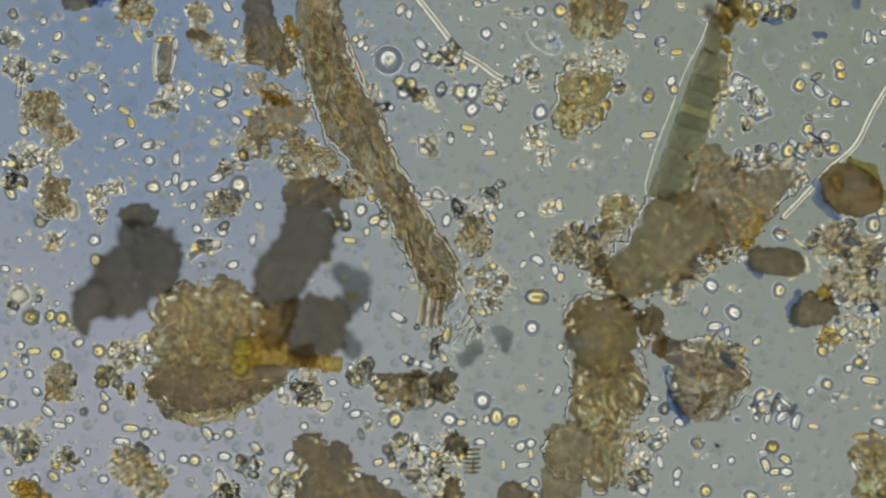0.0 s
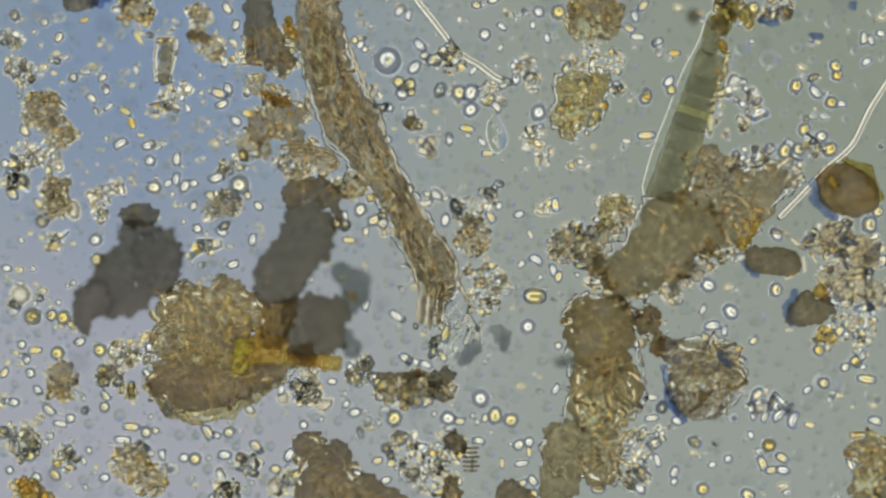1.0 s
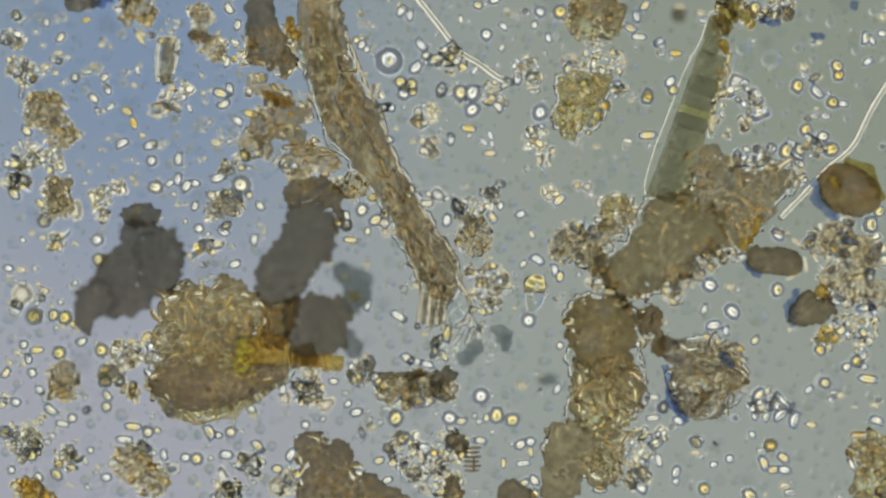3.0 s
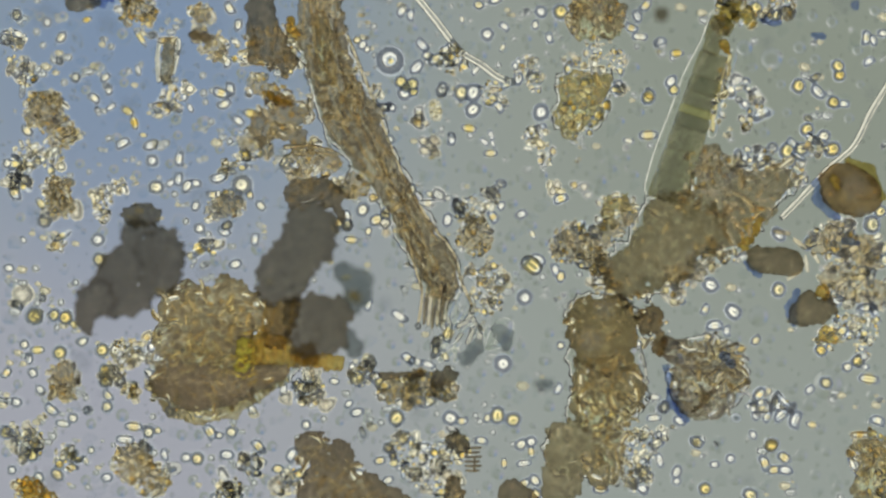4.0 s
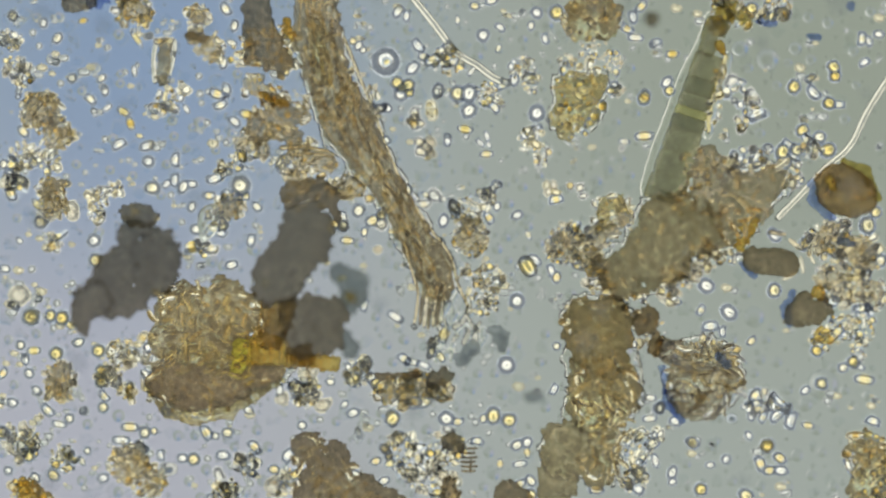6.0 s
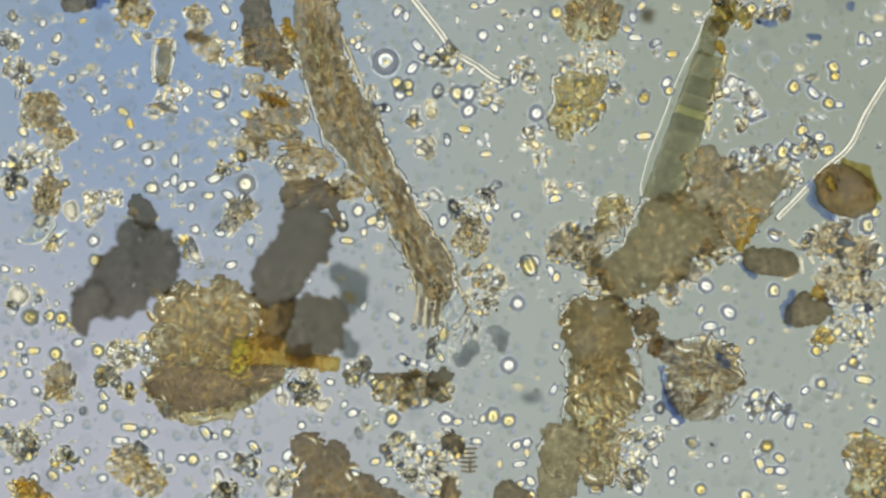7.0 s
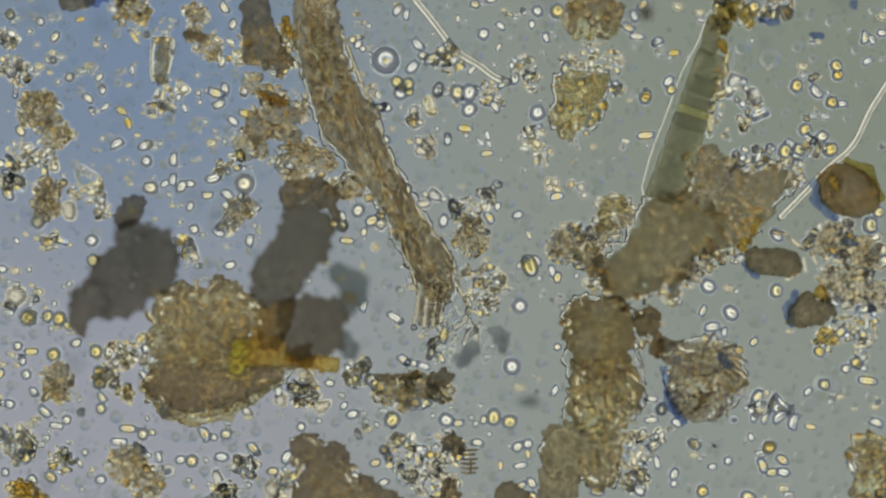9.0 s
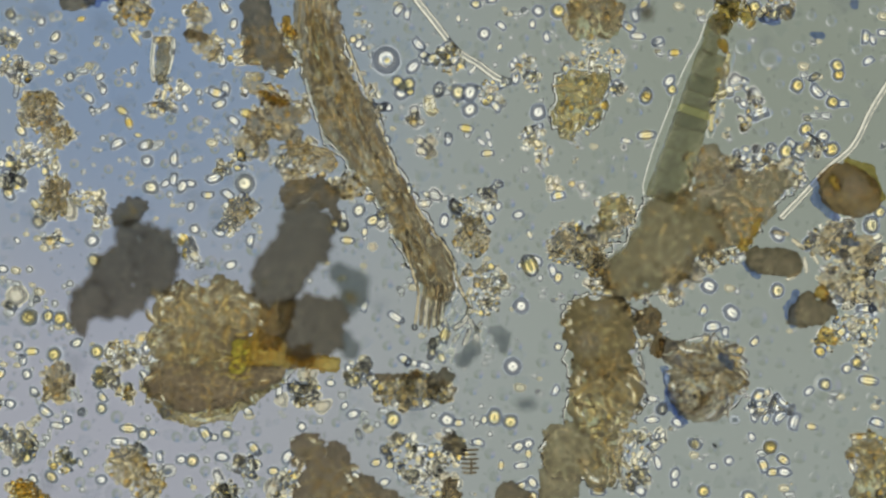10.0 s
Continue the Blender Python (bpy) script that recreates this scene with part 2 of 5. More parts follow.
def wobble(x, y, seed, size):
    """Smooth uneven field of about -1 to 1 over arrays, from a few crossed waves."""
    rng = np.random.RandomState(seed)
    total = np.zeros_like(x)
    for octave in range(3):
        if size / 1.9 ** octave < 9.0:
            break
        for _ in range(6):
            k = 2 * np.pi / (size / 1.9 ** octave) * rng.uniform(0.55, 1.6)
            a, ph = rng.uniform(0, 2 * np.pi, 2)
            total += np.sin(k * (x * np.cos(a) + y * np.sin(a)) + ph) * 0.24 / 1.5 ** octave
    return total


def field_of(lobes, x, y, blend):
    """Depth inside a smooth union of tapered capsules (x1, y1, r1, x2, y2, r2) or discs (x, y, r)."""
    total = np.zeros_like(x)
    for lobe in lobes:
        x1, y1, r1, x2, y2, r2 = lobe if len(lobe) == 6 else (*lobe, *lobe)
        dx, dy = x2 - x1, y2 - y1
        t = np.clip(((x - x1) * dx + (y - y1) * dy) / max(dx * dx + dy * dy, 1e-9), 0, 1)
        total += np.exp((r1 + (r2 - r1) * t - np.hypot(x - x1 - dx * t, y - y1 - dy * t)) / blend)
    return np.log(total + 1e-12) * blend


def largest_patch(cells):
    """Only the largest joined patch of the cells that are set."""
    marks = np.where(cells, np.arange(1, cells.size + 1).reshape(cells.shape), 0)
    while True:
        wide = np.pad(marks, 1)
        best = np.maximum.reduce([wide[1:-1, 1:-1], wide[:-2, 1:-1], wide[2:, 1:-1], wide[1:-1, :-2], wide[1:-1, 2:]])
        best = np.where(cells, best, 0)
        if (best == marks).all():
            break
        marks = best
    kinds, counts = np.unique(marks[marks > 0], return_counts=True)
    return marks == kinds[counts.argmax()] if len(kinds) else cells


def lump(name, material, parent, lobes, low, high, seed=1, ragged=6.0, size=40.0, bumps=0.006, step=3.5, blend=6.0, label="", holes=(), cuts=(), ridge=None):
    """A closed, uneven body over the lobes (millimetres), from z = low to high; its edge lies half-way up.
    cuts: (lobes, seed, ragged, size) of bodies that it butts against."""
    low = max(low, 0.003)
    flat = [v for l in lobes for v in ((l[0], l[1], l[2]), (l[-3], l[-2], l[-1]))]
    x0, x1 = min(v[0] - v[2] for v in flat) - 20, max(v[0] + v[2] for v in flat) + 20
    y0, y1 = min(v[1] - v[2] for v in flat) - 20, max(v[1] + v[2] for v in flat) + 20
    gx, gy = np.meshgrid(np.arange(x0, x1, step), np.arange(y0, y1, step))

    def depth(x, y):
        deep = field_of(lobes, x, y, blend)
        if holes:
            deep = np.minimum(deep, -field_of(holes, x, y, blend))
        deep = deep + ragged * wobble(x, y, seed, size) + ragged * 0.3 * wobble(x, y, seed + 50, size * 0.4)
        for other, key, rough, wide in cuts:
            edge = field_of(other, x, y, blend) + rough * wobble(x, y, key, wide) + rough * 0.3 * wobble(x, y, key + 50, wide * 0.4)
            deep = np.minimum(deep, 2.0 - edge)
        return deep

    f = depth(gx, gy)
    gradx, grady = (depth(gx + 1, gy) - f), (depth(gx, gy + 1) - f)
    keep = f > -step * 0.6
    quads = keep[:-1, :-1] & keep[1:, :-1] & keep[:-1, 1:] & keep[1:, 1:]
    quads = largest_patch(quads)
    used = np.zeros_like(keep)
    full = np.zeros(keep.shape, int)
    for a in (0, 1):
        for b in (0, 1):
            used[a:used.shape[0] - 1 + a, b:used.shape[1] - 1 + b] |= quads
            full[a:used.shape[0] - 1 + a, b:used.shape[1] - 1 + b] += quads
    rim = used & (full < 4)
    g2 = np.maximum(gradx ** 2 + grady ** 2, 0.15)
    px = np.where(rim, gx - np.clip(f * gradx / g2, -step, step), gx)
    py = np.where(rim, gy - np.clip(f * grady / g2, -step, step), gy)
    widest = max(f.max(), 1.0)
    swell = np.sqrt(np.clip(1 - (1 - np.clip(f, 0, widest) / widest) ** 2, 0, 1))
    mid, half = (low + high) / 2, (high - low) / 2
    up = mid + half * swell + bumps * wobble(gx, gy, seed + 9, 14.0) * np.clip(f / 8, 0, 1)
    down = np.maximum(mid - half * swell + 0.5 * bumps * wobble(gx, gy, seed + 19, 17.0) * np.clip(f / 8, 0, 1), low)
    if ridge:
        mid, up, down = low, low + ridge[1] * np.clip(f, 0, ridge[0]) / 1000, np.full_like(f, low)
    index_up = np.where(used, np.cumsum(used.ravel()).reshape(used.shape) - 1, -1)
    count = int(used.sum())
    inner = used & ~rim
    index_down = np.where(inner, count + np.cumsum(inner.ravel()).reshape(used.shape) - 1, index_up)
    base = base_of(parent)
    rows = [((a - 784) / 1000 - base.x, (441 - b) / 1000 - base.y, c - base.z) for a, b, c in
            list(zip(px[used], py[used], np.where(rim, mid, up)[used])) + list(zip(px[inner], py[inner], down[inner]))]
    faces = []
    for i, j in np.argwhere(quads):
        ids = (i, j), (i + 1, j), (i + 1, j + 1), (i, j + 1)
        faces.append([int(index_up[v]) for v in ids])
        lower = [int(index_down[v]) for v in reversed(ids)]
        if set(lower) != set(faces[-1]):
            faces.append(lower)
    ob = mesh_object(name, rows, faces, material, parent)
    return tagged(ob, label)


def halo_round(parent, lobes, seed, ragged=6.0, size=40.0, grow=7.0, low=0.003, slope=0.4):
    """A clear skirt added round a body's edge so that it shows a bright halo."""
    wide = [tuple(v + (grow if i % 3 == 2 else 0) for i, v in enumerate(l)) for l in lobes]
    lump("clear_film", HALO, parent, wide, low, low, seed, ragged, size, 0.0, step=3.0, ridge=(grow, slope))


def pebble_mesh(name, seed, uneven, detail=2, length=1.0):
    bm = bmesh.new()
    bmesh.ops.create_icosphere(bm, subdivisions=detail, radius=1.0)
    rng = random.Random(seed)
    off = Vector((rng.uniform(-9, 9), rng.uniform(-9, 9), rng.uniform(-9, 9)))
    for v in bm.verts:
        v.co *= 1 + uneven * noise.noise(v.co * 1.1 + off) + uneven * 0.5 * noise.noise(v.co * 2.6 + off)
        v.co.x *= length
    me = bpy.data.meshes.new(name)
    bm.to_mesh(me)
    bm.free()
    me.polygons.foreach_set("use_smooth", [True] * len(me.polygons))
    return me


def rod_mesh(name, length, bulge=0.05):
    """A round-ended rod along x: half-length 1, half-width 1 / length."""
    bm = bmesh.new()
    rings, sides = [], 16
    cap = min(1.0, 1.0 / length)
    half = [(1 - cap * (1 - math.sin(a)), math.cos(a)) for a in (0.0, 0.45, 0.85, 1.15, 1.4)]
    stops = [(-x, r) for x, r in reversed(half)] + [(0.0, 1 + bulge)] + half
    for x, r in stops:
        rings.append([bm.verts.new((x, r / length * math.cos(a), r / length * math.copysign(0.45 * abs(math.sin(a)) + 0.3 * (1 - abs(math.cos(a))), math.sin(a)))) for a in (2 * math.pi * k / sides for k in range(sides))])
    for a, b in zip(rings, rings[1:]):
        for k in range(sides):
            bm.faces.new((a[k], a[(k + 1) % sides], b[(k + 1) % sides], b[k]))
    bm.faces.new(list(reversed(rings[0])))
    bm.faces.new(rings[-1])
    bmesh.ops.recalc_face_normals(bm, faces=bm.faces)
    me = bpy.data.meshes.new(name)
    bm.to_mesh(me)
    bm.free()
    me.polygons.foreach_set("use_smooth", [True] * len(me.polygons))
    return me


def drop_mesh(name, seed=0, uneven=0.0, length=1.0, rho=1.0, bend=0.0, base=-0.7, cone=0.52, wall=2.3, skirt=0.34, sides=24, edge=1.15, shoulder=0.5):
    """A clear body whose low conical top, steep wall and added thin skirt give a bright core, dark rim and halo.
    Its outline is a capsule of half-length length and half-width rho, uneven and bent like a bean."""
    rng = random.Random(seed)
    waves = [(k, rng.uniform(0.4, 1.0) * uneven / k ** 0.6, rng.uniform(0, 6.3)) for k in (2, 3, 4, 5)]
    rings = [edge, (edge + 1.03) / 2, 1.03, 0.98, (0.98 + shoulder) / 2, shoulder, shoulder - 0.06, 0.3, 0.16, 0.05]
    heights = [0.0]
    for outer, inner in zip(rings, rings[1:]):
        # Slopes are set for optical effect: skirt halo, wall dark rim, cone bright core.
        slope = skirt if inner >= 1.03 else wall if inner >= shoulder else cone
        heights.append(heights[-1] + slope * (outer - inner))
    verts, faces, half = [], [], max(length - rho, 0.0)
    for s, h in zip(rings, heights):
        for k in range(sides):
            a = 2 * math.pi * k / sides
            grow = 1 + sum(w * math.sin(n * a + p) for n, w, p in waves)
            x = half * max(-1.0, min(1.0, math.cos(a) * 1.6)) + rho * s * grow * math.cos(a)
            y = rho * s * grow * math.sin(a) + bend * (x * x / max(length * length, 1e-6) - 0.4)
            verts.append((x, y, (base + h) * rho if base < -0.5 else base + h * rho))
    for j in range(len(rings) - 1):
        for k in range(sides):
            a, b = j * sides + k, j * sides + (k + 1) % sides
            faces.append((a, b, b + sides, a + sides))
    faces.append(tuple(range((len(rings) - 1) * sides, len(rings) * sides)))
    faces.append(tuple(reversed(range(len(verts), len(verts) + sides))))
    verts += verts[:sides]
    me = bpy.data.meshes.new(name)
    me.from_pydata(verts, [], faces)
    me.polygons.foreach_set("use_smooth", [True] * len(faces))
    return me


LENS = drop_mesh("lens")
BALL = pebble_mesh("ball", 1, 0.0, 3)
PEBBLES = [drop_mesh("pebble", s, 0.12, 0.85 + 0.28 * (s % 3), 0.8, 0.15 * (s % 4), -0.9, 0.85, 3.2, 0.5, 18, 1.22, 0.55) for s in range(8)]
SHARDS = [drop_mesh("shard", 20 + s, 0.1, 1.6 + 0.4 * s, 0.62, 0.4 * (s % 3), -0.8, 0.85, 3.2, 0.5, 22, 1.25, 0.55) for s in range(4)]
ROD = drop_mesh("rod", 3, 0.03, 1.0, 1 / 2.1, 0.0, -0.35)
NEEDLE = rod_mesh("needle", 7.0)
LONGROD = drop_mesh("long_rod", 4, 0.03, 1.0, 1 / 4.0, 0.0, -0.3)
SHARED = {}


def shape_with(me, material):
    """One mesh per shape and material, shared by all alike pieces."""
    key = (me.name, material.name)
    if key not in SHARED:
        SHARED[key] = me.copy()
        SHARED[key].materials.clear()
        SHARED[key].materials.append(material)
    return SHARED[key]


def piece(name, me, material, px, py, z, size, turn=0.0, parent=None, squash=1.0, tilt=(0.0, 0.0)):
    ob = new(name, shape_with(me, material))
    ob.parent = parent
    ob.matrix_basis = Matrix.Translation(at(px, py, z + 0.002 + 0.0007 * ((int(px) * 7 + int(py) * 13) % 9)) - base_of(parent)) @ Euler((tilt[0], tilt[1], radians(-turn))).to_matrix().to_4x4() @ Matrix.Diagonal((size / 1000, size / 1000, size / 1000 * squash, 1))
    return ob


def scatter(lobes, count, gap, rng, blend=5.0, inset=0.0):
    """Places inside the lobes, kept apart by about gap."""
    flat = [v for l in lobes for v in ((l[0], l[1], l[2]), (l[-3], l[-2], l[-1]))]
    x0, x1 = min(v[0] - v[2] for v in flat), max(v[0] + v[2] for v in flat)
    y0, y1 = min(v[1] - v[2] for v in flat), max(v[1] + v[2] for v in flat)
    spots = []
    for _ in range(count * 40):
        if len(spots) >= count:
            break
        x, y = rng.uniform(x0, x1), rng.uniform(y0, y1)
        if field_of(lobes, np.array([x]), np.array([y]), blend)[0] < inset:
            continue
        if all((x - a) ** 2 + (y - b) ** 2 > gap * gap for a, b in spots):
            spots.append((x, y))
    return spots


def granules(parent, lobes, count, sizes, materials, seed, z=0.0, gap=0.0, name="granule", shapes=None, inset=0.0):
    rng = random.Random(seed)
    for x, y in scatter(lobes, count, gap or sizes[0] * 1.9, rng, inset=inset):
        r = sizes[0] * 0.9 + (sizes[1] * 1.25 - sizes[0] * 0.9) * rng.random() ** 1.7
        me = rng.choice(shapes or PEBBLES * 2 + SHARDS[:2])
        piece(name, me, rng.choice(materials), x, y, z + r / 1000 * rng.uniform(0.8, 1.6), r, rng.uniform(0, 360), parent, 0.85, (rng.uniform(-0.4, 0.4), rng.uniform(-0.4, 0.4)))


def centre(lobes):
    return sum(l[0] + l[-3] for l in lobes) / len(lobes) / 2, sum(l[1] + l[-2] for l in lobes) / len(lobes) / 2


def cluster(name, label, category, lobes, count, sizes, materials, seed, core=None, group="", core_high=0.03, ragged=5.0, shapes=None, z=None):
    """A heap of granules, with or without a body of matter that holds them."""
    x, y = centre(lobes)
    ob = thing(name, label, category, x, y, 0.0, group)
    if core:
        small = [tuple(v * (0.88 if i % 3 == 2 else 1) for i, v in enumerate(l)) for l in lobes]
        for k, lobe in enumerate(small):
            lump("matrix", core, ob, [lobe], 0.0, core_high, seed + k, ragged, cuts=[([other], seed + j, ragged, 40.0) for j, other in enumerate(small[:k])])
    granules(ob, lobes, count, sizes, materials, seed, core_high * 0.6 if z is None and core else (z or 0.0), shapes=shapes)
    granules(ob, lobes, count // 2, (2.6, 4.2), (SPARK, SPARK, SPARK, YOLK), seed + 700, core_high + 0.012, 7.0, "bright_fleck", PEBBLES[:5])
    return ob


ROOF = [(1.05, 0.0), (0.86, 0.12), (0.78, 0.15), (0.12, 0.34), (-0.12, 0.34), (-0.78, 0.15), (-0.86, 0.12), (-1.05, 0.0), (-0.86, -0.12), (-0.78, -0.15), (-0.12, -0.34), (0.12, -0.34), (0.78, -0.15), (0.86, -0.12)]


def tube(name, material, parent, points, radius, z=0.0, sides=8, taper=1.0, steps=6, section=None):
    """A thread along a smooth curve through (x, y) or (x, y, z) points in millimetres.
    section: its outline across, in radii; round if none is given."""
    section = section or [(math.cos(2 * math.pi * k / sides), math.sin(2 * math.pi * k / sides)) for k in range(sides)]
    sides = len(section)
    pts = [at(p[0], p[1], p[2] / 1000 if len(p) > 2 else z) - base_of(parent) for p in points]
    line = []
    for i in range(len(pts) - 1):
        p0, p1, p2, p3 = pts[max(i - 1, 0)], pts[i], pts[i + 1], pts[min(i + 2, len(pts) - 1)]
        for k in range(steps):
            t = k / steps
            line.append(0.5 * (2 * p1 + (p2 - p0) * t + (2 * p0 - 5 * p1 + 4 * p2 - p3) * t * t + (3 * p1 - p0 - 3 * p2 + p3) * t ** 3))
    line.append(pts[-1])
    verts, faces = [], []
    for i, p in enumerate(line):
        way = (line[min(i + 1, len(line) - 1)] - line[max(i - 1, 0)]).normalized()
        side = way.cross(Vector((0, 0, 1))).normalized()
        up = side.cross(way)
        r = radius / 1000 * (1 + (taper - 1) * i / (len(line) - 1))
        r *= 0.5 if i in (0, len(line) - 1) else 1.0
        verts += [p + side * r * a + up * r * b for a, b in section]
    for i in range(len(line) - 1):
        for k in range(sides):
            a, b = i * sides + k, i * sides + (k + 1) % sides
            faces.append((a, a + sides, b + sides, b))
    faces.append(tuple(range(sides)))
    faces.append(tuple(reversed(range(len(verts) - sides, len(verts)))))
    return mesh_object(name, verts, faces, material, parent)


# ---- the microscope: slide and lamp ----
def slab(name, x, y, z0, z1, material, bevel):
    bm = bmesh.new()
    bmesh.ops.create_cube(bm, size=1.0)
    for v in bm.verts:
        v.co = Vector((v.co.x * x, v.co.y * y, (z0 + z1) / 2 + v.co.z * (z1 - z0)))
    bmesh.ops.bevel(bm, geom=bm.edges[:], offset=bevel, segments=2, affect="EDGES")
    me = bpy.data.meshes.new(name)
    bm.to_mesh(me)
    bm.free()
    me.materials.append(material)
    return new(name, me)


slide = tagged(slab("glass_slide", 5.0, 2.6, -0.3, 0.0, SLIDE, 0.01), "clear glass microscope slide under the wet smear", "slide", kind="structure")
slide.visible_shadow = False


def illuminator():
    lamp = thing("illuminator", "round microscope lamp with a glowing diffuser in a black housing", "lamp", 784, 441, LAMP_Z - 1.0)
    bm = bmesh.new()
    bmesh.ops.create_circle(bm, cap_ends=True, segments=96, radius=12.5)
    disc = part("diffuser", bm, LAMP, lamp, "glowing milky diffuser with an added unseen bright ring")
    disc.location.z = 1.0
    bm = bmesh.new()
    rings = []
    for r, z in ((12.5, 0.98), (12.5, 1.2), (13.0, 1.2), (13.1, 1.1), (13.1, 0.05), (12.9, 0.0)):
        rings.append([bm.verts.new((r * math.cos(2 * math.pi * k / 64), r * math.sin(2 * math.pi * k / 64), z)) for k in range(64)])
    for a, b in zip(rings, rings[1:]):
        for k in range(64):
            bm.faces.new((a[k], b[k], b[(k + 1) % 64], a[(k + 1) % 64]))
    bm.faces.new(rings[-1])
    bmesh.ops.recalc_face_normals(bm, faces=bm.faces)
    part("housing", bm, HOUSING, lamp, "black metal ring housing")
    tagged(lamp, kind="structure")


illuminator()


# ---- the large bodies ----
def brown_strand():
    spine = [(563, -30, 40, 568, 70, 40), (568, 70, 40, 592, 150, 37), (592, 150, 37, 622, 215, 46), (622, 215, 46, 655, 275, 32),
             (655, 275, 32, 700, 345, 26), (700, 345, 26, 735, 410, 27), (735, 410, 27, 768, 465, 31), (768, 465, 31, 782, 505, 28)]
    ob = thing("plant_strand", "long brown fibrous plant strand with a frayed lower end", "plant fibre", 660, 260)
    core = lump("core", STRAND, ob, spine, 0.0, 0.055, 3, 4.0, 30.0, 0.007, holes=[(567, 48, 9, 570, 140, 7)])
    lump("golden_cell", GOLD, ob, [(567, 45, 13, 570, 142, 10)], 0.0, 0.05, 303, 3.0, 20.0, 0.006, label="golden cell in the strand")
    halo_round(ob, spine[1:], 3, 4.0, 30.0)
    rng = random.Random(5)
    for k in range(60):
        t0 = rng.uniform(0, 7.0)
        length = rng.uniform(0.5, 1.7)
        side = rng.uniform(-0.85, 0.85)
        pts = []
        for s in range(4):
            t = min(t0 + length * s / 3, 7.99)
            x1, y1, r1, x2, y2, r2 = spine[int(t)]
            f = t - int(t)
            d = math.hypot(x2 - x1, y2 - y1)
            nx, ny = (y2 - y1) / d, -(x2 - x1) / d
            r = (r1 + (r2 - r1) * f) * (side + rng.uniform(-0.16, 0.16))
            pts.append((x1 + (x2 - x1) * f + nx * r, y1 + (y2 - y1) * f + ny * r, 30 + 28 * math.sqrt(1 - side * side) + rng.uniform(-3, 3)))
        tube("fibre", rng.choice((STRAND, SHRED, SHRED, SHRED)), core, pts, rng.uniform(1.2, 2.6), steps=4, sides=6)
    for k in range(6):
        x = 747 + k * 7.5
        tube("frayed_fibre", BROWN_GRAIN if k % 2 else STRAND, ob, [(x + 10, 500, 40), (x + 4, 540, 34), (x - 1 + rng.uniform(-3, 3), 583 - abs(k - 2) * 4, 22)], 3.6, steps=4, sides=6)
    # Pale tubes along both sides draw the strand's bright halo.
    edges = [(-1, [(612, 60), (640, 130), (668, 200), (690, 262), (722, 335), (760, 395), (800, 450), (815, 500), (835, 545)]),
             (1, [(705, 400), (722, 440), (735, 480), (745, 520), (738, 575)])]
    for _, pts in edges:
        tube("clear_edge", SHRED, ob, [(x, y, 18) for x, y in pts], 3.0, steps=4)
    granules(ob, [(620, 180, 55), (600, 120, 40)], 36, (4, 7), (SPARK, BROWN_GRAIN, SPARK), 8, 0.052)
    granules(ob, [(c[0], c[1], c[2] * 0.8, c[3], c[4], c[5] * 0.8) for c in spine], 80, (3.5, 6), (SPARK, SPARK, SHRED), 308, 0.056, gap=14, shapes=SHARDS)
    granules(ob, [(565, 0, 36, 570, 80, 36), (690, 330, 24, 780, 490, 26)], 14, (3, 6), (SPARK, SPARK), 208, 0.052, gap=16)


